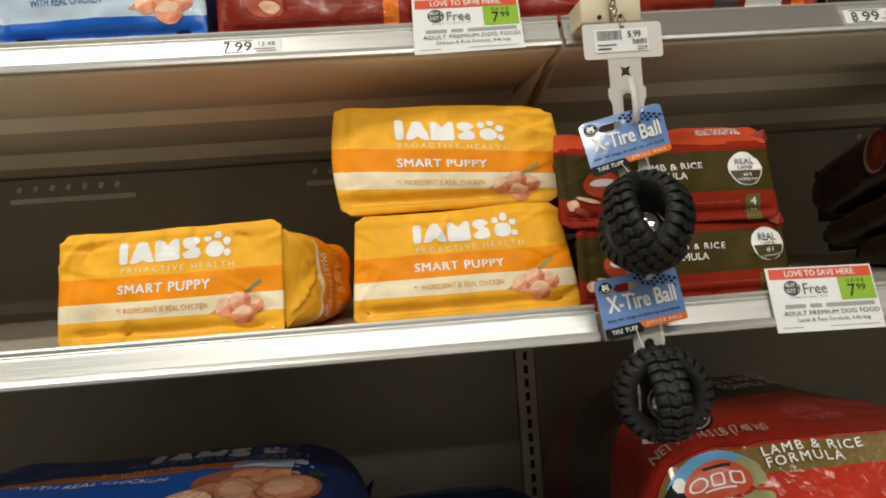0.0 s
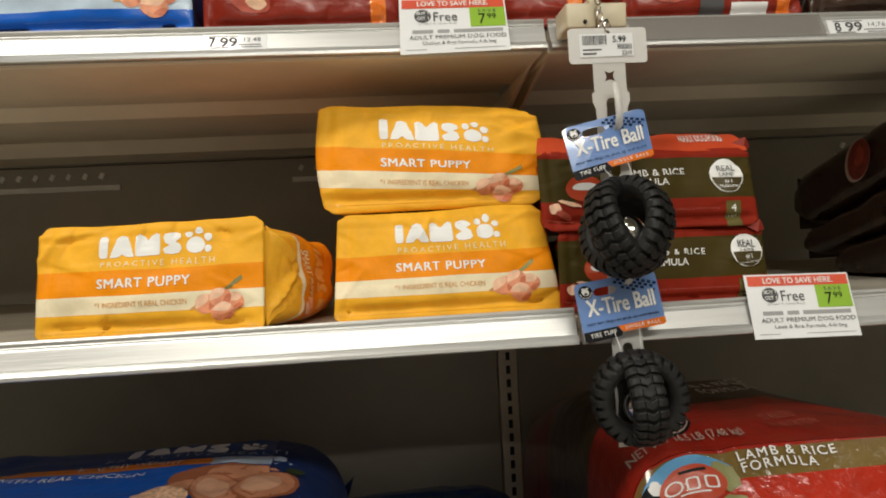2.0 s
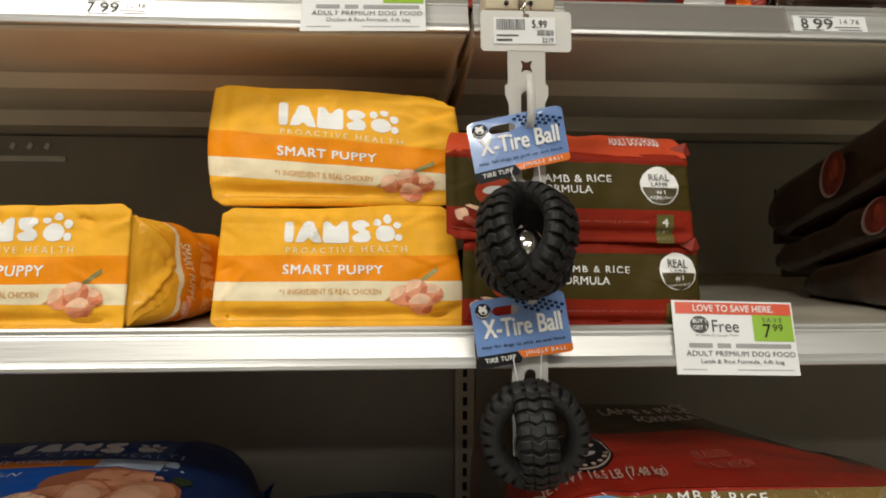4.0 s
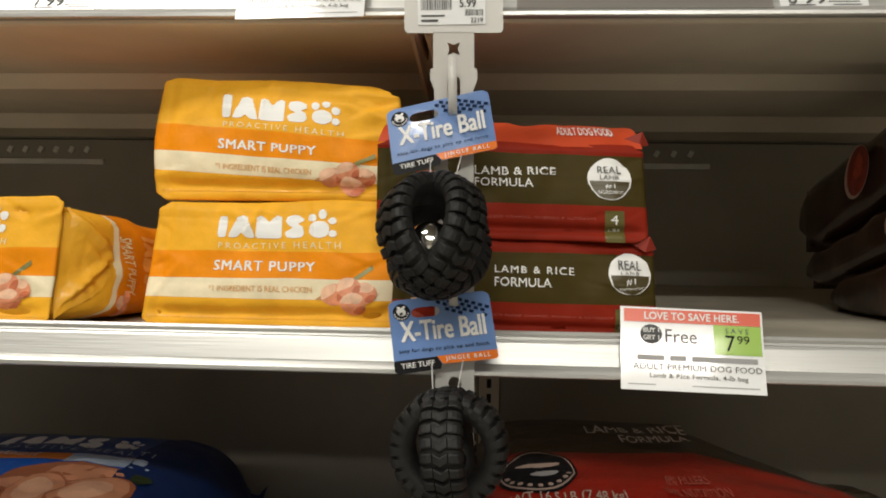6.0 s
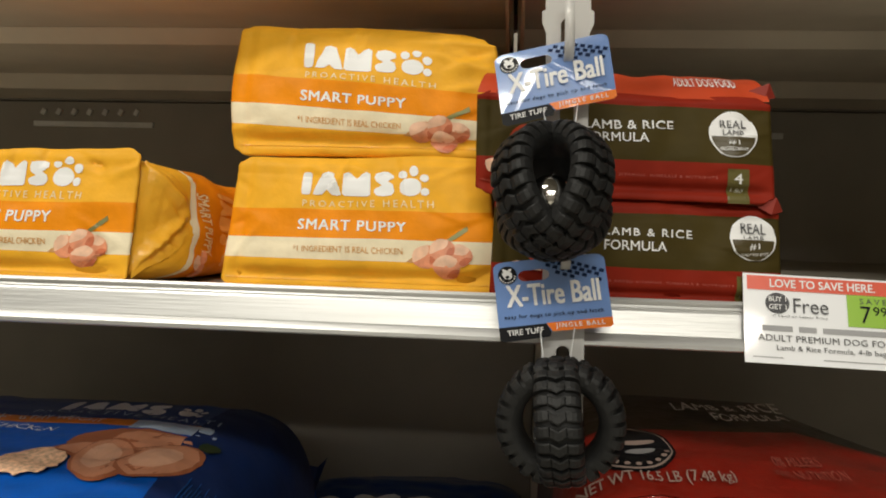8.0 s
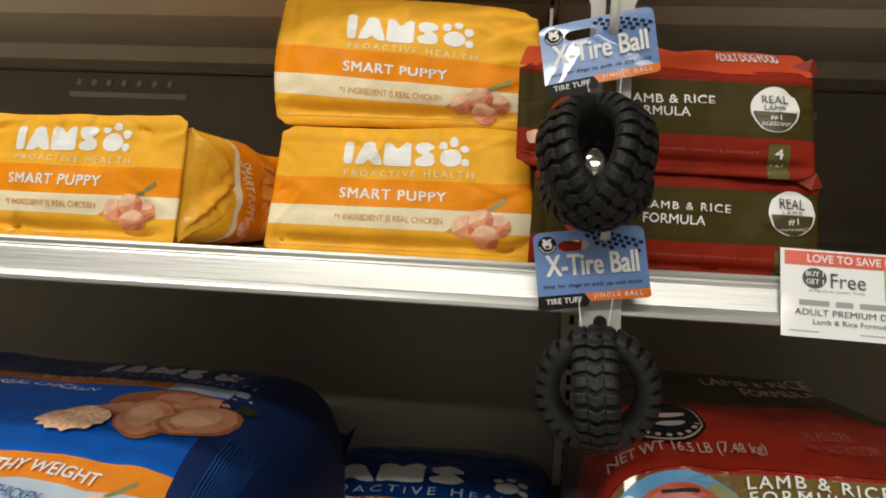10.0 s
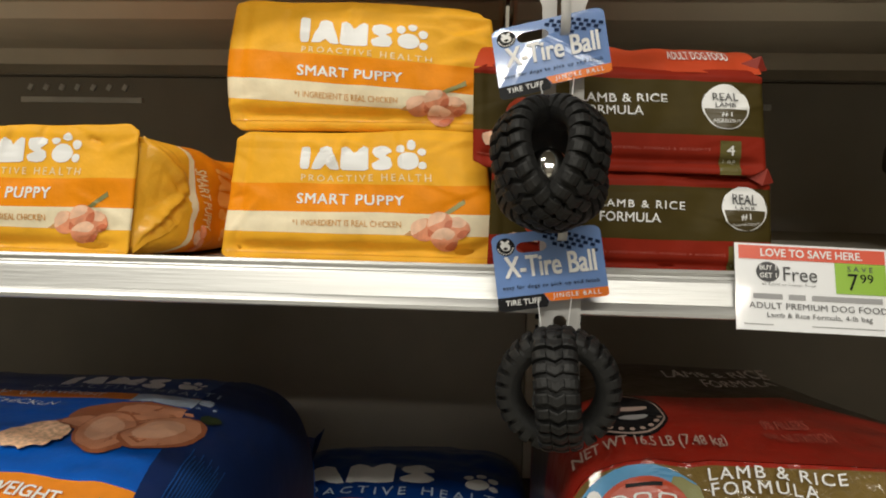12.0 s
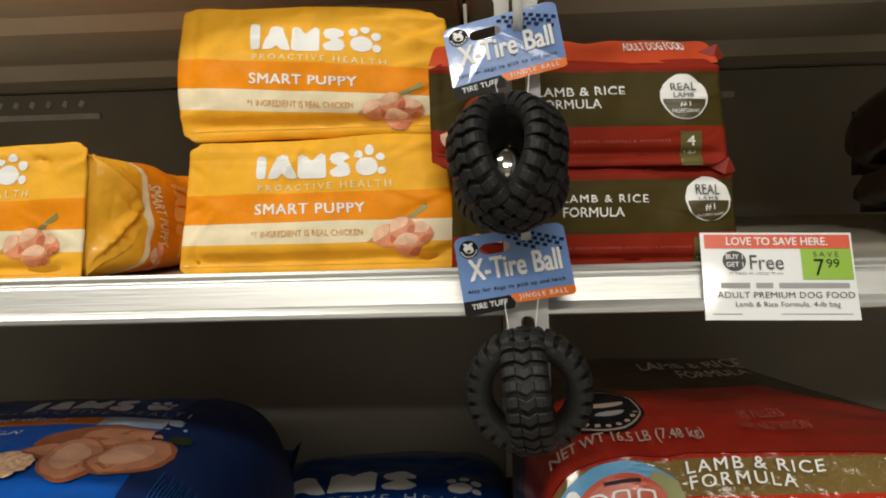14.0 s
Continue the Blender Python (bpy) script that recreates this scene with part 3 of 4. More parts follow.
def side_fn(u, v):
    """The flank of the left bag: u down it, v back along it."""
    z, y = 0.900 - 0.066 * u - 0.012 * v, 0.056 + 0.055 * v + 0.004 * math.sin(math.pi * u)
    hit = SKIN[bag_left.name].ray_cast(Vector((-0.12, y, z)), Vector((-1, 0, 0)))[0]
    return Vector((hit.x if hit else -0.25, y, z))


write(side_fn, bag_left, "SMART PUPPY", 0.14, 0.82, 0.12, 0.27, pale_ink, 0.01, lift=0.0008)
wordmark(side_fn, bag_left, 0.08, 0.66, 0.42, 0.78, side_ink)
paw(side_fn, bag_left, 0.80, 0.60, 0.09, side_ink, 1.8)
for k, (a, b) in enumerate(((0.92, 0.05), (0.99, 0.12), (0.86, 0.12))):
    shape(side_fn, bag_left, oval(a, b, 0.07, 0.07, 12, 0.4 * k, 0.3, k), meat_pink if k else meat_light, 0.0014 + 0.0004 * k, "picture")


# the gusset's inward fold, a shallow five-sided hollow behind the front seam
def on_flank(y, z):
    return Vector((SKIN[bag_left.name].ray_cast(Vector((-0.12, y, z)), Vector((-1, 0, 0)))[0].x + 0.0030, y, z))


def fold_fn(a, b):
    """a from the front seam to the printed stripe, b from top to bottom."""
    seam = Vector((-0.2508, 0.037, 0.911)).lerp(Vector((-0.2515, 0.019, 0.829)), b)
    far = on_flank(0.041 + 0.024 * math.sin(math.pi * b) ** 0.7 - 0.012 * b, 0.905 - 0.066 * b)
    p = seam.lerp(far, a)
    hit = SKIN[bag_left.name].ray_cast(Vector((-0.12, p.y, p.z)), Vector((-1, 0, 0)))[0]
    soft = min(1.0, 5 * a, 3 * (1 - a), 6 * b, 6 * (1 - b))
    ridge = 0.0065 * max(0.0, 1 - abs(b - 0.45 - 0.42 * (1 - a)) / 0.10) + 0.0050 * max(0.0, 1 - abs(b - 0.42 + 0.36 * (1 - a)) / 0.13)
    p.x = max(p.x - 0.0026 * a, hit.x + 0.0005 if hit else p.x) + (ridge + abs(crumple(p, 0.0022, 60, 5))) * soft
    return p


part("gusset_fold", sheet(fold_fn, 36, 36), puppy_film, bag_left)


def lamb_bag(label, corners, seed, top, word, badge):
    bag, fn = pouch(label, "red lamb and rice bags", corners, 0.30, -0.003, lamb_print, lamb_film, seed, 0.007, False, 0.05, ripple=0.003, crease=0.35)
    tl, tr = Vector(corners[2]), Vector(corners[3])

    def flap(u, v):
        p = tl.lerp(tr, u)
        return Vector((p.x + (0.5 - u) * 0.012 * v, p.y - 0.001 + top[0] * v + crumple((u * 0.2, v * 0.02, 0), 0.003, 30, seed), p.z - 0.002 + top[1] * v + 0.003 * math.sin(math.pi * v) + crumple((u * 0.2, 0, 0), 0.003, 26, seed + 4) * v))
    part("top_flap", sheet(flap, 40, 6, 0.0), lamb_top, bag, "brighter red folded top edge")
    write(flap, bag, "ADULT DOG FOOD", 0.69, 0.905, 0.34, 0.68, white_ink, 0.006, lift=0.0006)
    write(fn, bag, "LAMB & RICE", word[0], word[0] + 0.30, word[1] + 0.125, word[1] + 0.215, white_ink, 0.008)
    write(fn, bag, "FORMULA", word[0], word[0] + 0.215, word[1], word[1] + 0.09, white_ink, 0.008)
    write(fn, bag, "WITH ADDED VITAMINS, MINERALS & NUTRIENTS", word[0] - 0.02, word[0] + 0.44, 0.215, 0.245, rose_ink, 0.0)
    cu, cv, a, b = badge[0], badge[1], 0.080, 0.215
    shape(fn, bag, oval(cu, cv, a, b, 32), white_ink, 0.0006, "badge")
    low = [(cu + a * 0.9 * math.cos(t), cv - 0.02 + b * 0.86 * math.sin(t)) for t in [math.pi + math.pi * k / 18 for k in range(19)]]
    shape(fn, bag, low, plain_olive, 0.001, "badge")
    write(fn, bag, "REAL", cu - 0.042, cu + 0.042, cv + 0.058, cv + 0.135, grey_ink, 0.010, 0.0014)
    write(fn, bag, "LAMB", cu - 0.034, cu + 0.034, cv - 0.006, cv + 0.034, grey_ink, 0.006, 0.0012)
    write(fn, bag, "#1", cu - 0.018, cu + 0.018, cv - 0.113, cv - 0.052, white_ink, 0.0, 0.0019)
    write(fn, bag, "INGREDIENT", cu - 0.045, cu + 0.045, cv - 0.163, cv - 0.136, white_ink, 0.0, 0.0019)
    shape(fn, bag, bar(0.845, 0.915, 0.0, 0.32), olive_box, 0.0006, "weight_box")
    write(fn, bag, "4", 0.866, 0.892, 0.19, 0.275, white_ink, 0.02, 0.001)
    write(fn, bag, "LBS", 0.858, 0.90, 0.12, 0.15, white_ink, 0.0, 0.001)
    shape(fn, bag, oval(0.20, 0.52, 0.085, 0.16, 22), lamb_top, 0.0006, "logo")
    shape(fn, bag, oval(0.20, 0.54, 0.055, 0.05, 18), white_ink, 0.001, "logo")
    for k, (du, dv) in enumerate(((0.06, 0.28), (0.10, 0.20), (0.13, 0.34), (0.08, 0.12))):
        shape(fn, bag, oval(du, dv, 0.028, 0.07, 12, 0.4 * k, 0.3, seed + k), meat_red if k % 2 else meat_light, 0.0008 + 0.0002 * k, "picture")
    return bag


lamb_fold = plain("lamb_fold", RED, 0.65, vary=0.1)


def dog_ear(bag, x, y, z):
    bm = bmesh.new()
    a = [bm.verts.new(p) for p in ((x - 0.014, y + 0.002, z + 0.001), (x - 0.001, y - 0.001, z + 0.006), (x + 0.004, y + 0.002, z - 0.003), (x - 0.004, y - 0.002, z - 0.005), (x + 0.001, y + 0.014, z + 0.001))]
    for f in ((0, 3, 1), (1, 3, 2), (0, 1, 4), (1, 2, 4)):
        bm.faces.new([a[i] for i in f])
    part("corner_fold", bm, lamb_fold, bag, "bright red folded corner", smooth=False)


plain_olive = plain("badge_olive", OLIVE, 0.4, vary=0.06)
olive_box = plain("weight_olive", (0.12, 0.10, 0.022), 0.4, vary=0.08)
lower_lamb = lamb_bag("red and olive dog food bag lying on the shelf under another", ((-0.008, 0.022, 0.8235), (0.176, 0.018, 0.8235), (-0.006, 0.028, 0.893), (0.173, 0.024, 0.889)), 21, (0.02, 0.004), (0.395, 0.53), (0.905, 0.685))
dog_ear(lower_lamb, 0.171, 0.020, 0.889)
upper_lamb = lamb_bag("red and olive dog food bag lying on top of another", ((-0.019, 0.024, 0.893), (0.169, 0.018, 0.890), (-0.020, 0.032, 0.962), (0.165, 0.026, 0.957)), 27, (0.018, 0.0165), (0.373, 0.535), (0.868, 0.645))
dog_ear(upper_lamb, 0.1665, 0.030, 0.9615)


# ---- dark bags at the end of the shelf, flanks towards the aisle's middle ----
def dark_bag(label, x, y0, y1, near, far, seed, badge):
    """A slumped bag: near and far are its lower and upper heights at its two ends."""
    bag = thing("dark_food_bag", label, "bag", "dark brown bags")

    def level(t, k):
        return near[k] + (far[k] - near[k]) * t
    rings = []
    for a in range(21):
        t = a / 20
        zc, hh = (level(t, 0) + level(t, 1)) / 2, (level(t, 1) - level(t, 0)) / 2 * (1 - 0.5 * max(0.0, (t - 0.94) / 0.06) ** 2)
        ring = []
        for i in range(40):
            th = 2 * math.pi * (i + 0.5) / 40
            c, s = math.cos(th), math.sin(th)
            c, s = math.copysign(abs(c) ** 0.22, c), math.copysign(abs(s) ** 0.40, s)
            p = Vector((x + 0.10 + 0.10 * c, y0 + (y1 - y0) * t, zc + hh * s))
            p.x += crumple(p, 0.004, 26, seed)
            p.z += crumple(p, 0.0025, 26, seed + 1) * (1 if s > 0 else 0.3)
            ring.append(p)
        rings.append(ring)
    part("body", loft(rings), dark_film, bag)
    part("seal", prism([(y1 - 0.003, far[0] + 0.006), (y1 + 0.010, far[0] - 0.001), (y1 + 0.011, far[1] - 0.004), (y1 - 0.003, far[1] - 0.008)], x + 0.012, x + 0.19), dark_film, bag, smooth=False)

    def flank(u, v):
        t = 1 - u
        return Vector((x - 0.002, y0 + (y1 - y0) * t, level(t, 0) + (level(t, 1) - level(t, 0)) * v))
    cu, r = badge, 0.023 / (y1 - y0)
    shape(flank, bag, oval(cu, 0.5, r, 0.34, 24), ash_ink, 0.004, "badge")
    shape(flank, bag, oval(cu + 0.14 * r, 0.5, r * 0.88, 0.315, 24), badge_red, 0.0046, "badge")
    shape(flank, bag, oval(cu + 0.25 * r, 0.55, r * 0.4, 0.16, 14, 0, 0.3, seed + 3), meat_red, 0.0052, "badge")
    return bag


dark_bag("dark brown glossy food bag lying at the bottom of a stack", 0.402, 0.03, 0.275, (0.8235, 0.914), (0.8235, 0.857), 40, 0.80)
dark_bag("dark brown glossy food bag lying in the middle of a stack", 0.408, 0.03, 0.350, (0.916, 0.975), (0.842, 0.880), 44, 0.62)
dark_bag("dark brown glossy food bag lying on top of a stack", 0.404, 0.03, 0.362, (0.977, 1.045), (0.882, 0.954), 48, 0.43)


# ---- large bags on the lower shelf ----
def ease(table, t):
    for (a, ha), (b, hb) in zip(table, table[1:]):
        if t <= b:
            k = (t - a) / (b - a)
            k = k * k * (3 - 2 * k) * 0.5 + k * 0.5
            return ha + (hb - ha) * k
    return table[-1][1]


LOW = 0.4235


def big_bag(label, group, x0, x1, y0, y1, z0, heights, power, front, top, seed, belly, taper=0.10, rough=0.006, droop=0.0):
    bag = thing("large_food_bag", label, "bag", group)

    def upper(u, v):
        uu, vv = min(max(u, 0), 1), min(max(v, 0), 1)
        c = 2 * uu - 1
        flare = 1 + 0.04 * math.sin(math.pi * vv) - taper * vv ** 4
        p = Vector(((x0 + x1) / 2 + c * (x1 - x0) / 2 * flare, y0 + (y1 - y0) * vv, z0 + ease(heights, vv) * max(0.0, 1 - abs(c) ** power) ** (1 / power)))
        p.z -= droop * max(0.0, (uu - 0.5) / 0.5) ** 1.4 * min(1.0, vv / 0.4) * (1 - abs(c) ** 6)
        p.z += crumple(p, rough, 13, seed) * (1 - abs(c) ** 6)
        p.z += crumple(p, rough * 0.25, 45, seed + 3) * (1 - abs(c) ** 6)
        return p

    def bend(a):
        t = math.pi * (1 - a)
        c = math.cos(t)
        return 0.5 + 0.5 * math.copysign(abs(c) ** (2 / power), c)

    def face(u, s):
        p = upper(u, 0.0)
        ss = min(max(s, 0), 1)
        q = Vector((p.x, y0 - belly * math.sin(math.pi * ss * 0.93 + 0.2) + 0.02 * (1 - ss), z0 + (p.z - z0) * ss))
        edge = min(1, 6 * min(ss, 1 - ss)) * min(1, 8 * min(max(u, 0), max(1 - u, 0)))
        q.y += (crumple(q, rough, 16, seed + 9) + crumple(q, rough * 0.45, 42, seed + 6)) * edge
        return q

    def skin(fn):
        bm = sheet(lambda a, v: fn(bend(a), v), 104, 84)
        lay = bm.loops.layers.uv.verify()
        for f in bm.faces:
            for lp in f.loops:
                lp[lay].uv = (bend(lp[lay].uv.x), lp[lay].uv.y)
        return bm
    part("top_face", skin(upper), top, bag)
    part("front_panel", skin(face), front, bag)
    part("underside", box(x0 + 0.01, x1 - 0.01, y0 + 0.01, y1 - 0.02, z0 + 0.0005, z0 + 0.012, 0.003), lamb_film if top is big_lamb_top else shaded_blue_film, bag)
    ends = [upper(bend(k / 40), 1.0) for k in range(41)]
    bm = bmesh.new()
    low = [bm.verts.new((p.x, p.y, z0)) for p in ends]
    high = [bm.verts.new(p + Vector((0, 0.004, 0))) for p in ends]
    for k in range(40):
        bm.faces.new((low[k], low[k + 1], high[k + 1], high[k]))
    part("end_seal", bm, top, bag)
    return bag, upper, face


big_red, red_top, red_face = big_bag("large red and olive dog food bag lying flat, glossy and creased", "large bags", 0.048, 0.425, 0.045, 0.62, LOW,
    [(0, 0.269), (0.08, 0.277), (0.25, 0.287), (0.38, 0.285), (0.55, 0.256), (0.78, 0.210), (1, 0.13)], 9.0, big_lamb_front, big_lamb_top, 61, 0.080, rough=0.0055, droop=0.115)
def red_print(u, s):
    """Height on the printed upper part of the front."""
    return red_face(1.021 * (u - 0.040) - 0.021, 1 - (1 - s) * 0.714)


write(red_top, big_red, "NET WT 16.5 LB (7.48 kg)", 0.036, 0.316, 0.018, 0.046, ash_ink, 0.006, 0.0040)
write(red_top, big_red, "0% FILLERS", 0.408, 0.495, 0.078, 0.102, rose_ink, 0.0, 0.0040)
write(red_top, big_red, "100% NUTRITION", 0.393, 0.525, 0.042, 0.067, rose_ink, 0.0, 0.0040)
for k, (a, b, ink) in enumerate(((0.084, 0.068, black_ink), (0.078, 0.062, ash_ink), (0.075, 0.058, black_ink))):
    shape(red_top, big_red, oval(0.150, 0.118, a, b, 26), ink, 0.0012 + 0.0003 * k, "badge")
shape(red_top, big_red, eased([(0.098, 0.134), (0.128, 0.142), (0.165, 0.136), (0.200, 0.140), (0.196, 0.130), (0.165, 0.122), (0.132, 0.126)]), ash_ink, 0.0024, "badge")
shape(red_top, big_red, eased([(0.128, 0.104), (0.150, 0.112), (0.196, 0.116), (0.188, 0.104), (0.160, 0.096)]), faint_ink, 0.0024, "badge")
for k in range(9):
    a = math.pi * (1.10 + 0.10 * k)
    shape(red_top, big_red, oval(0.150 + 0.067 * math.cos(a), 0.118 + 0.051 * math.sin(a), 0.006, 0.005, 6), ash_ink, 0.0024, "badge")
write(red_top, big_red, "LAMB & RICE", 0.285, 0.52, 0.275, 0.318, white_ink, 0.01, 0.0040)
write(red_top, big_red, "FORMULA", 0.355, 0.51, 0.222, 0.262, white_ink, 0.01, 0.0040)
shape(red_print, big_red, [(a, max(b, 0.895)) for a, b in oval(0.19, 0.9055, 0.115, 0.0828, 30)], sky_print, 0.0015, "picture")
shape(red_print, big_red, oval(0.275, 0.902, 0.034, 0.054, 14, 0.2, 0.4, 3), leaf_green, 0.002, "picture")
shape(red_print, big_red, oval(0.105, 0.902, 0.030, 0.054, 14, 0.2, 0.4, 4), black_ink, 0.002, "picture")
shape(red_print, big_red, oval(0.118, 0.9195, 0.012, 0.0324, 12, 0.2, 0.3, 6), white_ink, 0.0024, "picture")
shape(red_print, big_red, oval(0.20, 0.881, 0.078, 0.0706, 28), lamb_top, 0.0028, "logo")
shape(red_print, big_red, oval(0.155, 0.881, 0.022, 0.026, 20), white_ink, 0.0032, "logo")
shape(red_print, big_red, oval(0.155, 0.881, 0.017, 0.020, 20), lamb_top, 0.0034, "logo")
for a in (0.200, 0.243):
    shape(red_print, big_red, oval(a, 0.881, 0.016, 0.024, 20, power=5), white_ink, 0.0032, "logo")
    shape(red_print, big_red, oval(a, 0.881, 0.011, 0.018, 20, power=5), lamb_top, 0.0034, "logo")
shape(red_print, big_red, bar(0.165, 0.235, 0.8425, 0.8495), white_ink, 0.0036, "logo")
shape(red_print, big_red, bar(0.172, 0.235, 0.923, 0.9335), black_ink, 0.0036, "logo")
shape(red_print, big_red, oval(0.14, 0.79, 0.045, 0.0324, 14, 0.3, 0.3, 8), meat_pink, 0.003, "picture")
shape(red_print, big_red, oval(0.21, 0.783, 0.045, 0.0288, 14, 0.6, 0.3, 9), meat_light, 0.0034, "picture")
shape(red_print, big_red, oval(0.28, 0.804, 0.04, 0.0288, 14, 0.6, 0.3, 9), leaf_green, 0.003, "picture")
write(red_print, big_red, "LAMB & RICE", 0.318, 0.556, 0.9405, 0.9755, white_ink, 0.012, 0.0030)
write(red_print, big_red, "FORMULA", 0.320, 0.502, 0.8985, 0.9335, white_ink, 0.012, 0.0030)

big_blue, blue_up, blue_face = big_bag("large blue dog food bag lying flat with a chicken picture", "large bags", -0.68, -0.205, -0.05, 0.40, LOW,
    [(0, 0.227), (0.176, 0.251), (0.474, 0.255), (0.70, 0.251), (0.88, 0.232), (1, 0.190)], 6.0, blue_front, blue_top, 71, 0.012, taper=0.05)


def blue_print(u, v):
    return blue_up(u * 1.0316 + 0.0126, v * 1.3556)


# a printed picture of three fillets
fillets = ((0.735, 0.318, 0.118, 0.056, 0.0, breast_edge), (0.750, 0.330, 0.070, 0.034, 0.1, breast_mid), (0.665, 0.268, 0.052, 0.034, 0.5, breast_edge), (0.668, 0.274, 0.040, 0.024, 0.5, breast_mid),
           (0.722, 0.248, 0.050, 0.080, 0.35, breast_edge), (0.719, 0.250, 0.045, 0.073, 0.35, breast_mid), (0.714, 0.254, 0.030, 0.050, 0.35, breast_light),
           (0.806, 0.266, 0.056, 0.068, -0.35, breast_edge), (0.804, 0.266, 0.050, 0.061, -0.35, breast_mid), (0.798, 0.266, 0.033, 0.040, -0.35, breast_light))
for level, (a, b, wide, deep, turn, ink) in enumerate(fillets):
    shape(blue_print, big_blue, oval(a, b, wide, deep, 30, turn, 0.05, level), ink, 0.0010 + 0.0002 * level, "picture")
shape(blue_print, big_blue, oval(0.632, 0.200, 0.050, 0.042, 34, 0.0, 0.22, 5), oat, 0.0034, "picture")
shape(blue_print, big_blue, oval(0.848, 0.338, 0.016, 0.018, 14, 0.0, 0.4, 6), leaf_dark, 0.0036, "picture")
write(blue_print, big_blue, "WITH REAL CHICKEN", 0.28, 0.56, 0.345, 0.365, white_ink, 0.0, 0.0012)
write(blue_print, big_blue, "HEALTHY WEIGHT", 0.42, 0.62, 0.391, 0.406, white_ink, 0.0, 0.0012)
paw(blue_print, big_blue, 0.745, 0.475, 0.030, white_ink, 1.1)
wordmark(blue_print, big_blue, 0.49, 0.70, 0.455, 0.510, white_ink)
write(blue_print, big_blue, "PROACTIVE HEALTH", 0.46, 0.84, 0.425, 0.442, pale_blue, 0.0, 0.0012)
shape(blue_print, big_blue, bar(0.68, 0.86, 0.375, 0.410), pale_blue, 0.0012, "picture")
write(blue_print, big_blue, "HEALTHY WEIGHT", 0.545, 0.765, 0.074, 0.092, white_ink, 0.02, 0.0015)
write(blue_print, big_blue, "WITH REAL CHICKEN", 0.555, 0.71, 0.036, 0.050, blue_ink, 0.0, 0.0015)
meat(blue_print, big_blue, 0.775, 0.030, 0.11, 0.085, 12)
def gusset(a, b):
    edge = 0.920 - 0.085 * min(1.0, b / 0.47)
    return blue_up(edge + (1 - edge) * a ** 0.5, 0.02 + 0.95 * b)


# the flank's shade is painted: film far darker than the blue top
part("side_gusset", sheet(lambda a, b: gusset(a, b) + Vector((0.0012, 0, 0.0012)), 24, 50), shaded_blue_film, big_blue, "side gusset with fine print, its blue darkened for shade")

# rear bag, wearing the darkened copy of the blue print
low_blue, low_up, low_face = big_bag("large blue dog food bag lying flat, shade put into its darker print", "large bags", -0.284, 0.041, 0.32, 0.68, LOW,
    [(0, 0.030), (0.25, 0.062), (0.474, 0.083), (0.65, 0.082), (0.85, 0.065), (1, 0.03)], 4.5, blue_front_shaded, blue_top_shaded, 83, 0.012)
wordmark(low_up, low_blue, 0.03, 0.64, 0.369, 0.473, white_ink, 0.0030)
paw(low_up, low_blue, 0.80, 0.411, 0.075, white_ink, 0.77)
write(low_up, low_blue, "PROACTIVE HEALTH", 0.04, 0.93, 0.312, 0.350, pale_blue, 0.0, 0.0025)
write(low_up, low_blue, "HEALTHY WEIGHT", 0.04, 0.64, 0.214, 0.273, white_ink, 0.01, 0.0025)
write(low_up, low_blue, "WITH REAL CHICKEN", 0.03, 0.50, 0.130, 0.166, pale_blue, 0.0, 0.0025)

for k in range(13):
    a = 0.10 + 0.030 * k
    shape(gusset, big_blue, bar(a, a + 0.010, 0.10 + 0.004 * k, 0.33 - 0.018 * (k % 3), 1), blue_ink, 0.0030, "print")

bm = bmesh.new()
tip = blue_up(0.985, 0.97)
ear = [bm.verts.new(tip + Vector(p)) for p in ((-0.030, 0.004, 0.012), (0.006, 0.010, 0.004), (0.020, 0.000, 0.020), (0.004, -0.012, -0.030), (0.000, 0.014, -0.020))]
for f in ((0, 3, 1), (1, 3, 2), (0, 1, 4), (1, 2, 4), (0, 4, 3)):
    bm.faces.new([ear[i] for i in f])
part("corner_fold", bm, shaded_blue_film, big_blue, "dark folded corner of the seal", smooth=False)

# ---- bags on the upper shelf ----
UP = 1.0795
bag, fn = pouch("blue and white dog food bag lying on the upper shelf", "upper bags", ((-0.492, 0.079, UP), (-0.308, 0.077, UP), (-0.488, 0.092, 1.175), (-0.312, 0.090, 1.175)), 0.3, 0, chicken_upper, shaded_blue_film, 31)
write(fn, bag, "WITH REAL CHICKEN", 0.18, 0.52, 0.40, 0.47, blue_ink, 0.01)
meat(fn, bag, 0.80, 0.38, 0.30, 0.40, 33)
for k, (a, b, col) in enumerate(((-0.300, -0.128, lamb_upper), (-0.122, 0.052, lamb_upper), (0.078, 0.252, lamb_upper))):
    bag, fn = pouch("red dog food bag lying on the upper shelf", "upper bags", ((a, 0.078, UP), (b, 0.076, UP), (a, 0.090, 1.165), (b, 0.088, 1.165)), 0.3, 0, col, lamb_film, 35 + k)
    write(fn, bag, "WITH ADDED VITAMINS, MINERALS & NUTRIENTS", 0.36, 0.80, 0.28, 0.32, rose_ink)
    shape(fn, bag, bar(0.85, 0.93, 0.08, 0.55), tag_orange, 0.0008, "weight_box")
    shape(fn, bag, oval(0.24, 0.36, 0.10, 0.14, 16, 0.3, 0.2, k), meat_red, 0.0006, "picture")
    shape(fn, bag, oval(0.27, 0.33, 0.05, 0.07, 14, 0.3, 0.2, k), meat_light, 0.001, "picture")
    if k == 2:
        shape(fn, bag, bar(0.42, 0.56, 0.10, 0.26), grey_ink, 0.0008, "label")
        shape(fn, bag, bar(0.60, 0.80, 0.08, 0.22), white_ink, 0.0008, "label")
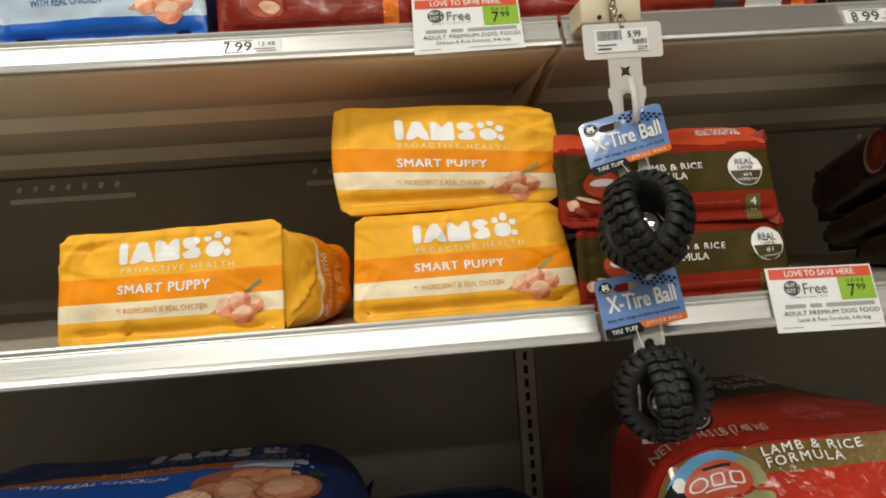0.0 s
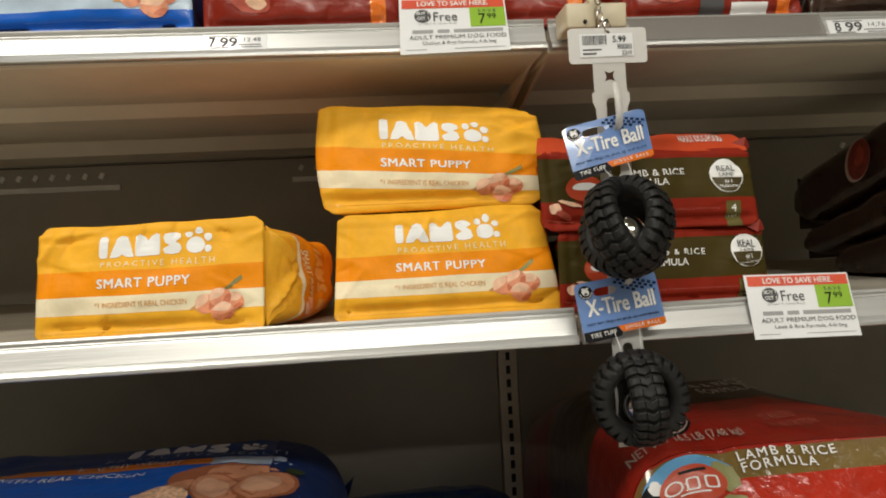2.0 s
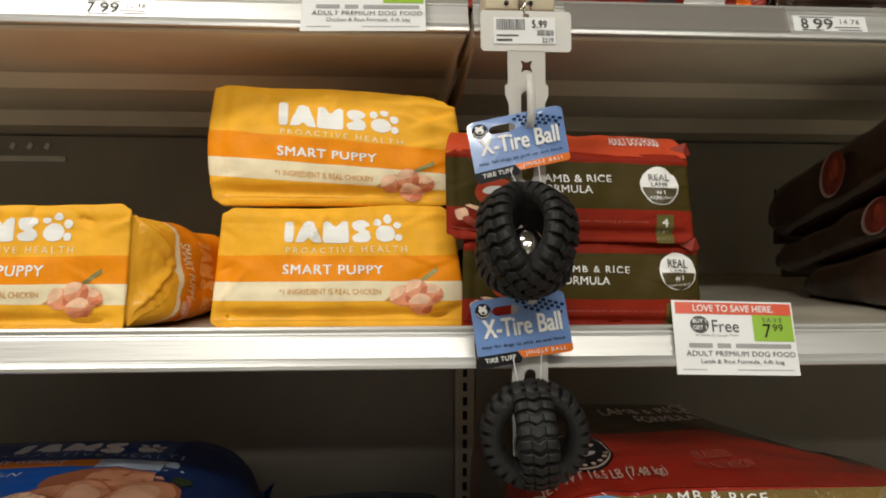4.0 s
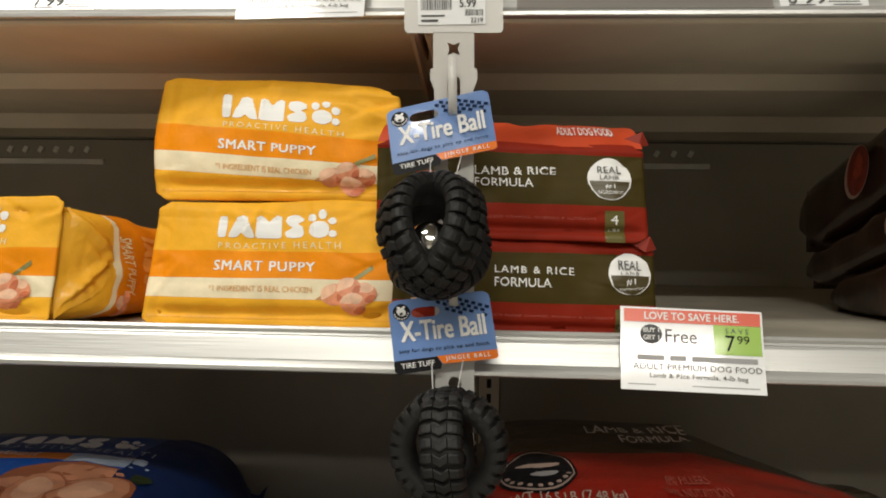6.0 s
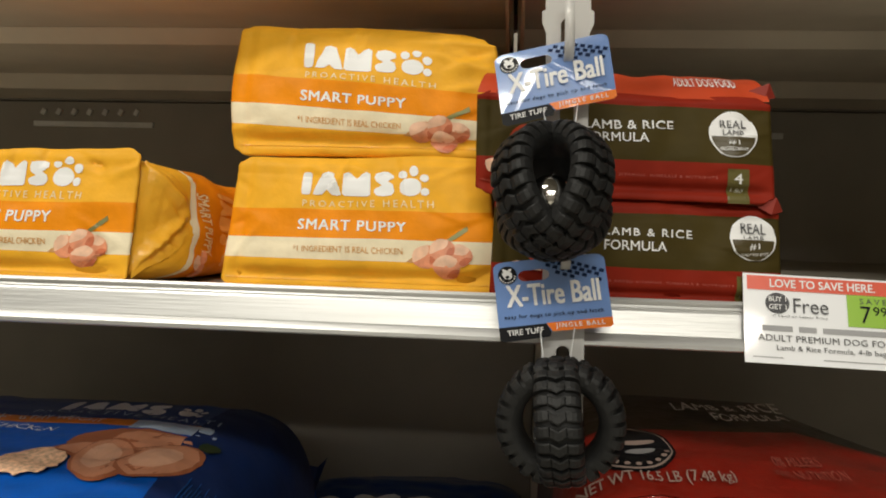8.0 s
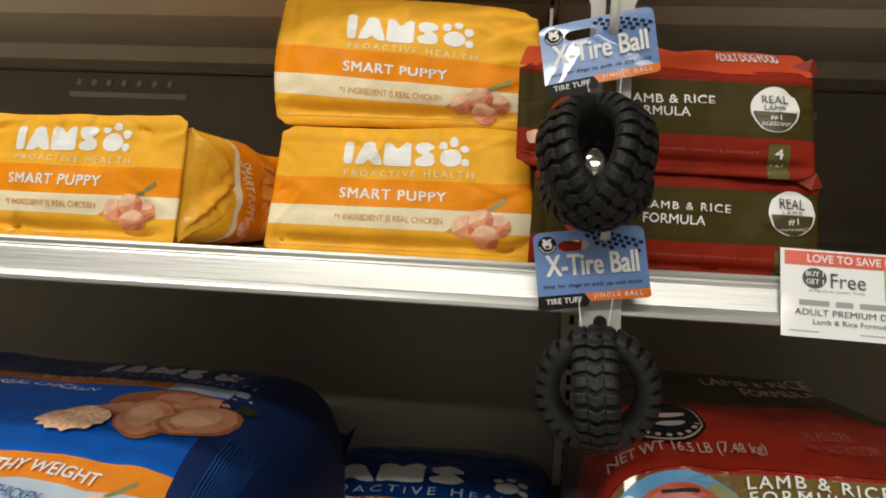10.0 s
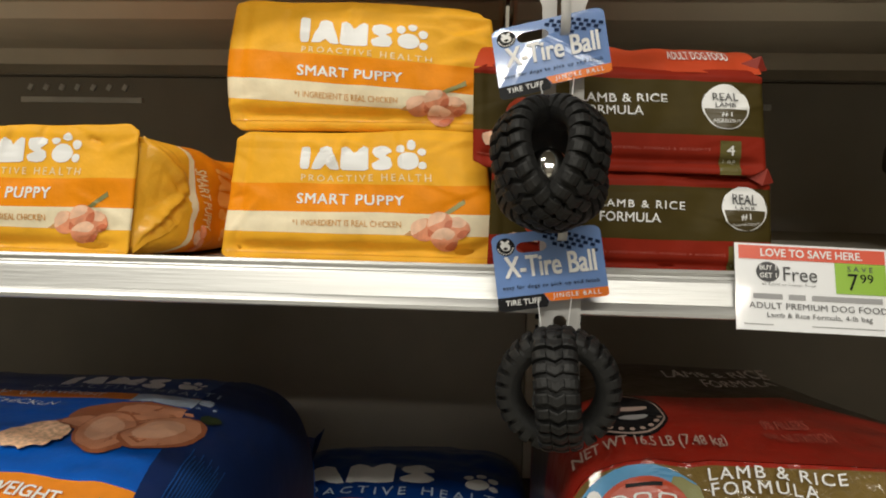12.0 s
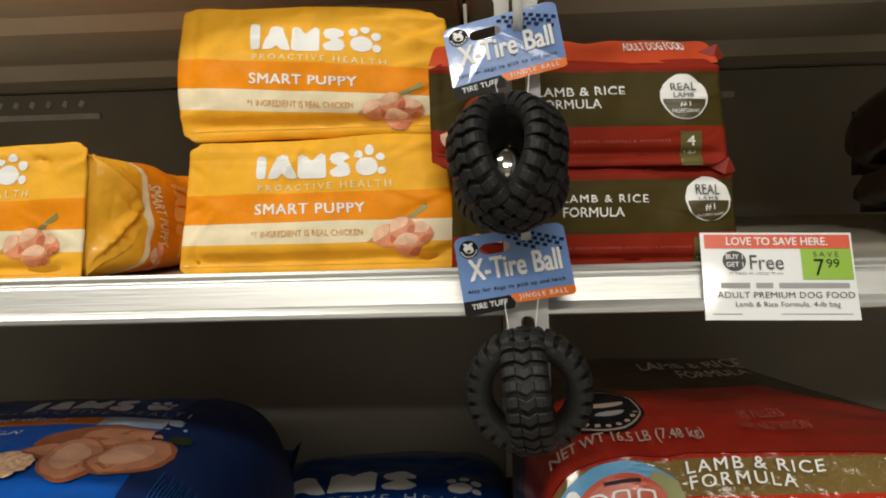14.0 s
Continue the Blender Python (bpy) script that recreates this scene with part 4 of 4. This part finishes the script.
bag, fn = pouch("dark brown food bag lying on the upper shelf", "upper bags", ((0.262, 0.078, UP), (0.44, 0.076, UP), (0.262, 0.090, 1.165), (0.44, 0.088, 1.165)), 0.3, 0, dark_film, dark_film, 39)
shape(fn, bag, oval(0.5, 0.5, 0.2, 0.2, 16, 0, 0.2, 3), meat_red, 0.0008, "picture")


# ---- price cards and tags ----
def flat(corners):
    bl, br, tl, tr = (Vector(c) for c in corners)
    return lambda u, v: bl * (1 - u) * (1 - v) + br * u * (1 - v) + tl * (1 - u) * v + tr * u * v


def sale_sign(label, corners, line):
    s = thing("sale_sign", label, "sign", "sale signs")
    fn = flat(corners)
    part("card", sheet(fn, 6, 4, 0.0008), card_white, s, smooth=False)
    shape(fn, s, bar(0.025, 0.985, 0.815, 0.975), banner_red, 0.0004, "banner")
    write(fn, s, "LOVE TO SAVE HERE.", 0.17, 0.835, 0.85, 0.94, white_ink, 0.02, 0.0008)
    shape(fn, s, bar(0.655, 0.985, 0.455, 0.812), sale_green, 0.0004, "price_box")
    write(fn, s, "SAVE", 0.735, 0.90, 0.715, 0.775, grey_ink, 0.0, 0.0008)
    write(fn, s, "7", 0.735, 0.80, 0.50, 0.69, black_ink, 0.0, 0.0008)
    write(fn, s, "99", 0.815, 0.90, 0.59, 0.69, black_ink, 0.0, 0.0008)
    shape(fn, s, oval(0.215, 0.67, 0.077, 0.118, 28), grey_ink, 0.0004, "roundel")
    write(fn, s, "BUY 1", 0.160, 0.270, 0.69, 0.745, white_ink, 0.02, 0.0008)
    write(fn, s, "GET 1", 0.160, 0.270, 0.60, 0.655, white_ink, 0.02, 0.0008)
    write(fn, s, "Free", 0.315, 0.535, 0.57, 0.735, grey_ink, 0.0, 0.0008)
    write(fn, s, "of Equal or Lesser Price", 0.175, 0.525, 0.505, 0.545, grey_ink, 0.0, 0.0008)
    for a, b in ((0.115, 0.305), (0.345, 0.455), (0.495, 0.95)):
        shape(fn, s, bar(a, b, 0.358, 0.418), faint_ink, 0.0004, "print")
    write(fn, s, "ADULT PREMIUM DOG FOOD", 0.085, 0.975, 0.245, 0.315, grey_ink, 0.0, 0.0008)
    write(fn, s, line, 0.20, 0.875, 0.13, 0.205, grey_ink, -0.005, 0.0008)
    for a, b in ((0.05, 0.24), (0.49, 0.95)):
        shape(fn, s, bar(a, b, 0.062, 0.072), faint_ink, 0.0004, "print")
    return s


sale_sign("white sale card with red banner clipped to the price rail", ((0.148, -0.0055, 0.7950), (0.2415, -0.0055, 0.7930), (0.150, 0.0145, 0.8475), (0.2435, 0.0145, 0.8450)), "Lamb & Rice Formula, 4-lb bag")
sale_sign("white sale card with red banner on the upper price rail", ((-0.1305, 0.0475, 1.0515), (-0.034, 0.0475, 1.0535), (-0.1285, 0.0680, 1.1055), (-0.034, 0.0680, 1.1055)), "Chicken & Rice Formula, 4-lb bag")


def price_tag(label, x0, x1, z0, z1, y0, y1, price, small):
    s = thing("price_tag", label, "price tag", "price tags")
    fn = flat(((x0, y0, z0), (x1, y0, z0), (x0, y1, z1), (x1, y1, z1)))
    part("card", sheet(fn, 4, 2, 0.0006), card_white, s, smooth=False)
    write(fn, s, price[0], 0.10, 0.19, 0.22, 0.82, grey_ink, 0.02)
    write(fn, s, price[1], 0.27, 0.53, 0.22, 0.82, grey_ink, 0.02)
    write(fn, s, small, 0.64, 0.90, 0.52, 0.80, grey_ink, 0.0)
    for a, b, c in ((0.08, 0.55, 0.88), (0.55, 0.9, 0.30), (0.1, 0.4, 0.12), (0.6, 0.92, 0.14)):
        shape(fn, s, bar(a, b, c, c + 0.05), grey_ink, 0.0004, "print")
    return s


price_tag("white shelf price tag in the upper rail", -0.298, -0.244, 1.0625, 1.0765, 0.0585, 0.0640, ("7", "99"), "12.48")
price_tag("white shelf price tag in the upper rail", 0.268, 0.330, 1.0615, 1.0765, 0.0585, 0.0640, ("8", "99"), "14.76")


# ---- hanging strip with its toys ----
def plate(outline, holes, thick):
    """A flat plate in x and z with holes through it, thick along y."""
    bm = bmesh.new()
    edges = []
    for loop in [outline] + holes:
        vs = [bm.verts.new((x, 0, z)) for x, z in loop]
        edges += [bm.edges.new((vs[i], vs[(i + 1) % len(vs)])) for i in range(len(vs))]
    bmesh.ops.triangle_fill(bm, use_beauty=True, use_dissolve=False, edges=edges)
    r = bmesh.ops.extrude_face_region(bm, geom=list(bm.faces))
    bmesh.ops.translate(bm, vec=(0, thick, 0), verts=[v for v in r["geom"] if isinstance(v, bmesh.types.BMVert)])
    bmesh.ops.recalc_face_normals(bm, faces=bm.faces)
    return bm


def rounded(x0, x1, z0, z1, r, k=5):
    out = []
    for cx, cz, a in ((x1 - r, z1 - r, 0), (x0 + r, z1 - r, 90), (x0 + r, z0 + r, 180), (x1 - r, z0 + r, 270)):
        out += [(cx + r * math.cos(radians(a + 90 * i / k)), cz + r * math.sin(radians(a + 90 * i / k))) for i in range(k + 1)]
    return out


def placed(bm, m):
    bmesh.ops.transform(bm, matrix=m, verts=bm.verts)
    return bm


STRIP = Matrix(((1, 0, -0.018, 0.0355 + 0.018), (0, 1, 0, -0.0055), (0, 0, 1, 0), (0, 0, 0, 1)))
strip = thing("hanging_strip", "translucent plastic merchandising strip hung from the upper shelf", "display strip")
star = [(0.006 * (1 if i % 2 == 0 else 0.45) * math.cos(math.pi / 4 + i * math.pi / 4), 1.0165 + 0.006 * (1 if i % 2 == 0 else 0.45) * math.sin(math.pi / 4 + i * math.pi / 4)) for i in range(8)]
holes = [star] + [rounded(-0.0042, 0.0042, z, z + 0.021, 0.004) for z in (0.978, 0.935, 0.890, 0.845, 0.779, 0.745)]
body = [(-0.0135, 1.0275), (-0.0135, 1.004), (-0.0155, 1.003), (-0.0155, 0.996), (-0.0130, 0.990), (-0.0130, 0.715), (0.0130, 0.715), (0.0130, 0.990), (0.0155, 0.996), (0.0155, 1.003), (0.0135, 1.004), (0.0135, 1.0275)]
part("strip", placed(plate(body, holes, 0.0009), STRIP), strip_plastic, strip, smooth=False)
part("header", placed(plate(rounded(-0.0325, 0.0325, 1.0270, 1.0555, 0.003), [rounded(-0.0022, 0.0022, 1.050, 1.0535, 0.001)], 0.0012), STRIP), header_plastic, strip, "white plastic header plate", smooth=False)


def ribbon(points, width):
    bm = bmesh.new()
    rows = []
    for k, (y, z) in enumerate(points):
        rows.append([bm.verts.new((s * width / 2, y, z)) for s in (-1, 1)] + [bm.verts.new((s * width / 2, y + 0.0009, z + 0.0003)) for s in (1, -1)])
    for a, b in zip(rows, rows[1:]):
        for i in range(4):
            bm.faces.new((a[i], a[(i + 1) % 4], b[(i + 1) % 4], b[i]))
    bm.faces.new(rows[0][::-1])
    bm.faces.new(rows[-1])
    bmesh.ops.recalc_face_normals(bm, faces=bm.faces)
    return bm


for z in (0.973, 0.849):
    pts = [(0.0, z - 0.004), (-0.008, z - 0.002), (-0.0150, z + 0.002), (-0.0175, z + 0.010), (-0.0170, z + 0.022), (-0.0130, z + 0.036)]
    part("hook", placed(ribbon(pts, 0.0058), STRIP), strip_plastic, strip, "curved plastic hook")
hp = flat(((0.0115, -0.0062, 1.032), (0.0560, -0.0062, 1.0325), (0.0110, -0.0062, 1.0505), (0.0555, -0.0062, 1.051)))
part("label", sheet(hp, 2, 2, 0.0004), card_white, strip, "white barcode label", smooth=False)
rnd = random.Random(4)
u = 0.05
while u < 0.50:
    w = rnd.choice((0.006, 0.010, 0.016))
    shape(hp, strip, bar(u, u + w, 0.52, 0.93, 1), black_ink, 0.0003, "print")
    u += w + rnd.choice((0.008, 0.012))
u = 0.70
while u < 0.96:
    w = rnd.choice((0.006, 0.012))
    shape(hp, strip, bar(u, u + w, 0.30, 0.52, 1), black_ink, 0.0003, "print")
    u += w + 0.010
write(hp, strip, "5.99", 0.62, 0.86, 0.60, 0.88, black_ink, 0.01, 0.0004)
write(hp, strip, "2219", 0.78, 0.96, 0.05, 0.22, black_ink, 0.01, 0.0004)
shape(hp, strip, bar(0.05, 0.40, 0.28, 0.34), grey_ink, 0.0003, "print")
shape(hp, strip, bar(0.05, 0.30, 0.10, 0.18), grey_ink, 0.0003, "print")

holder = thing("strip_holder", "beige plastic clamp on the upper price rail", "clamp")
for k, (a, b) in enumerate(((0.0085, 0.0335), (0.0355, 0.0605))):
    part("jaw", box(a, b, 0.018, 0.056, 1.0625, 1.0835, 0.0018), beige_plastic, holder)
    bm = bmesh.new()
    bmesh.ops.create_cone(bm, cap_ends=True, segments=14, radius1=0.0018, radius2=0.0018, depth=0.002, matrix=Matrix.Translation(((a + b) / 2 + (0.003 if k == 0 else -0.006), 0.0175, 1.0675)) @ pose(0, 0, 0, 90))
    part("screw", bm, slot_dark, holder, "small dark screw")
part("spine", box(0.030, 0.039, 0.024, 0.060, 1.0700, 1.0900, 0.0015), beige_plastic, holder)


def torus(radius, thin, m, a=24, b=8):
    bm = bmesh.new()
    vs = [[bm.verts.new(((radius + thin * math.cos(2 * math.pi * j / b)) * math.cos(2 * math.pi * i / a), (radius + thin * math.cos(2 * math.pi * j / b)) * math.sin(2 * math.pi * i / a), thin * math.sin(2 * math.pi * j / b))) for j in range(b)] for i in range(a)]
    for i in range(a):
        for j in range(b):
            bm.faces.new((vs[i][j], vs[(i + 1) % a][j], vs[(i + 1) % a][(j + 1) % b], vs[i][(j + 1) % b]))
    return placed(bm, m)


chain = thing("hanging_chain", "small steel chain holding the plastic strip", "chain")
for k in range(7):
    m = pose(0.0355 - 0.0006 * k, 0.010 - (0.0145 if k < 1 else 0.0), 1.0560 + 0.0068 * k, 90, 0, 90 * (k % 2) + 20) @ Matrix.Diagonal((0.75, 1.25, 1, 1))
    part("link", torus(0.0038, 0.0007, m), chrome, chain)


cover = thing("rail_cover", "clear glossy plastic cover over the upper price rail", "cover")
part("cover", sheet(flat(((0.078, 0.0545, 1.0605), (0.262, 0.0545, 1.0605), (0.078, 0.0655, 1.0835), (0.262, 0.0655, 1.0835))), 8, 2, 0.0006), cover_film, cover, smooth=False)


# ---- the rubber toys ----
def tread_ring(toy, turn, centre):
    R, H = 0.0376, 0.0131
    m = Matrix.Translation(centre) @ turn

    def at(w, r, t):
        return m @ Vector((w, r * math.cos(t), r * math.sin(t)))
    # the carcass: a round tube with an open bore
    half = [(0.0, 0.905), (0.36, 0.903), (0.62, 0.892), (0.82, 0.868), (0.92, 0.830), (0.955, 0.780), (0.93, 0.715), (0.80, 0.645), (0.60, 0.605), (0.35, 0.588), (0.0, 0.582)]
    prof = half + [(-w, r) for w, r in half[-2:0:-1]]
    bm = bmesh.new()
    n, k = 78, len(prof)
    vs = [[bm.verts.new(at(w * H, r * R, 2 * math.pi * i / n)) for w, r in prof] for i in range(n)]
    for i in range(n):
        for j in range(k):
            bm.faces.new((vs[i][j], vs[(i + 1) % n][j], vs[(i + 1) % n][(j + 1) % k], vs[i][(j + 1) % k]))
    bmesh.ops.recalc_face_normals(bm, faces=bm.faces)
    ring = part("tyre", bm, rubber, toy)
    bm = bmesh.new()
    count = 26
    step = 2 * math.pi / count

    def lug(line, t0, t1, shift):
        """A raised lug along a line of (w, r) over the tyre, with rounded shoulders; shift bends its two ends."""
        rows = []
        for q, (grow, low) in enumerate(((0.0, 1), (0.0, 0), (0.14, -1), (0.86, -1), (1.0, 0), (1.0, 1))):
            row = []
            for e, (w, r) in enumerate(line):
                rim = e in (0, len(line) - 1)
                drop = (0.095 if low == 1 else 0.010 if low == 0 else 0.0) + (0.012 if rim and low < 1 else 0.0)
                t = t0 + (t1 - t0) * grow + shift(w)
                row.append(bm.verts.new(at(w * H * (1 - 0.02 * (drop > 0.03)), (r - drop) * R, t)))
            rows.append(row)
        for a, b in zip(rows, rows[1:]):
            for e in range(len(line) - 1):
                bm.faces.new((a[e], a[e + 1], b[e + 1], b[e]))
        for e in (0, len(line) - 1):
            low = [bm.verts.new(at(line[e][0] * H * 0.99, (line[e][1] - 0.095) * R, t + shift(line[e][0]))) for t in (t0, t1)]
            bm.faces.new([low[0]] + [r[e] for r in rows[1:5]] + [low[1]])
    for i in range(count):
        t = i * step
        for s in (-1, 1):
            line = [(s * w, r) for w, r in ((0.385, 1.0), (0.60, 0.992), (0.80, 0.970), (0.93, 0.930), (1.0, 0.872), (1.005, 0.830))]
            o = 0.10 * step if s > 0 else 0.0
            lug(line if s > 0 else line[::-1], t + o, t + o + 0.65 * step, lambda w: 0.10 * step * (abs(w) - 0.385))
        lug([(-0.335, 0.998), (-0.17, 1.0), (0.0, 1.002), (0.17, 1.0), (0.335, 0.998)], t + 0.04 * step, t + 0.69 * step, lambda w: 0.26 * step * (1 - abs(w) / 0.335))
    bmesh.ops.recalc_face_normals(bm, faces=bm.faces)
    part("tread", bm, rubber, ring, smooth=False)


def toy(label, centre, yaw, lean, tall=1.0):
    t = thing("rubber_tyre_toy", label, "dog toy", "hanging dog toys")
    c = Vector(centre)
    base = Matrix.Diagonal((1, 1, tall, 1)) @ pose(0, 0, 0, lean[0], lean[1], 0)
    for a in (yaw, yaw + 90):
        tread_ring(t, base @ pose(0, 0, 0, 0, 0, a), c)
    bm = bmesh.new()
    bmesh.ops.create_uvsphere(bm, u_segments=28, v_segments=18, radius=0.0135, matrix=Matrix.Translation(c + Vector((-0.002, -0.010, -0.005))))
    bell = part("bell", bm, chrome, t, "shiny metal jingle bell")
    part("slit", torus(0.0133, 0.0009, Matrix.Translation(c + Vector((-0.002, -0.010, -0.005))) @ pose(0, 0, 0, 70, 20, 0)), slot_dark, bell)
    return t


toy("black rubber toy of two crossed tyres, seen into its hollow", (0.0278, -0.047, 0.8935), 40, (-33, 0), 1.05)
toy("black rubber toy of two crossed tyres, tread facing the aisle", (0.0375, -0.031, 0.7600), -5, (3, -6))


def toy_tag(label, corners, toy_at):
    s = thing("hang_tag", label, "tag", "toy tags")
    bl, br, tl, tr = (Vector(c) for c in corners)
    fn = flat(corners)
    outline = rounded(0.0, 1.0, 0.0, 1.0, 0.09, 4)
    outline = [(u if 0.05 < u < 0.95 else (min(max(u, 0), 1)), v) for u, v in outline]
    hole = rounded(0.22, 0.50, 0.71, 0.86, 0.07, 4)
    bm = plate(outline, [hole], 0.0007)
    for v in bm.verts:
        p = fn(v.co.x, v.co.z)
        v.co = p + Vector((0, v.co.y, 0))
    part("card", bm, tag_blue, s, smooth=False)
    shape(fn, s, [(0.0, 0.10), (0.0, -0.06), (0.04, -0.10), (0.44, -0.07), (0.46, 0.0), (0.42, 0.115)], black_ink, 0.0005, "foot_band")
    shape(fn, s, [(0.42, 0.12), (0.47, 0.0), (0.97, 0.0), (1.0, 0.03), (1.0, 0.135)], tag_orange, 0.0006, "foot_band")
    write(fn, s, "TIRE TUFF", 0.07, 0.39, -0.02, 0.055, white_ink, 0.012, 0.001, slope=0.015)
    write(fn, s, "JINGLE BALL", 0.50, 0.93, 0.025, 0.105, white_ink, 0.01, 0.001)
    write(fn, s, "X-Tire Ball", 0.10, 0.92, 0.375, 0.665, white_ink, 0.028, 0.001)
    write(fn, s, "easy for dogs to pick up and fetch", 0.06, 0.93, 0.195, 0.265, black_ink, 0.012, 0.0008)
    shape(fn, s, oval(0.125, 0.815, 0.085, 0.125, 26), black_ink, 0.0005, "logo")
    shape(fn, s, oval(0.125, 0.820, 0.046, 0.062, 16, 0.2, 0.15, 3), white_ink, 0.0008, "logo")
    shape(fn, s, oval(0.103, 0.882, 0.020, 0.026, 10, 0.5, 0.1, 4), white_ink, 0.0008, "logo")
    shape(fn, s, oval(0.148, 0.880, 0.018, 0.026, 10, -0.5, 0.1, 5), white_ink, 0.0008, "logo")
    shape(fn, s, oval(0.125, 0.790, 0.020, 0.020, 10), black_ink, 0.0011, "logo")
    for k in range(9):
        a = math.pi * (1.08 + 0.105 * k)
        shape(fn, s, oval(0.125 + 0.070 * math.cos(a), 0.815 + 0.103 * math.sin(a), 0.008, 0.012, 6), white_ink, 0.0008, "logo")
    for r in range(4):
        for k in range(10):
            u, v = 0.44 + 0.062 * k + 0.016 * r, 1.045 - 0.075 * r - 0.036 * k
            if u < 0.945 and 0.60 + 0.10 * (u < 0.9) < v < 0.945 and u > 0.52 - 0.1 * (v > 0.86):
                shape(fn, s, [(u, v), (u + 0.040, v - 0.022), (u + 0.050, v + 0.022), (u + 0.012, v + 0.044)], navy_ink, 0.0005, "tread_print")
    for uu in (0.36, 0.66):
        p = fn(uu, 0.02)
        q = Vector((p.x + (0.002 if uu < 0.5 else -0.003), toy_at[0], toy_at[1]))
        d = q - p
        bm = bmesh.new()
        bmesh.ops.create_cone(bm, cap_ends=True, segments=8, radius1=0.0004, radius2=0.0004, depth=d.length, matrix=Matrix.Translation((p + q) / 2 + Vector((0, -0.001, 0))) @ d.to_track_quat("Z", "Y").to_matrix().to_4x4())
        part("thread", bm, thread_plastic, s, "clear plastic thread")
    return s


toy_tag("glossy blue cardboard tag with white lettering above the toy", ((-0.0020, -0.0190, 0.9350), (0.0650, -0.0155, 0.9500), (-0.0085, -0.0100, 0.9745), (0.0580, -0.0150, 0.9885)), (-0.040, 0.928))
toy_tag("glossy blue cardboard tag with white lettering under a toy", ((0.0005, -0.0170, 0.8065), (0.0680, -0.0170, 0.8150), (-0.0055, -0.0110, 0.8495), (0.0605, -0.0150, 0.8585)), (-0.028, 0.794))
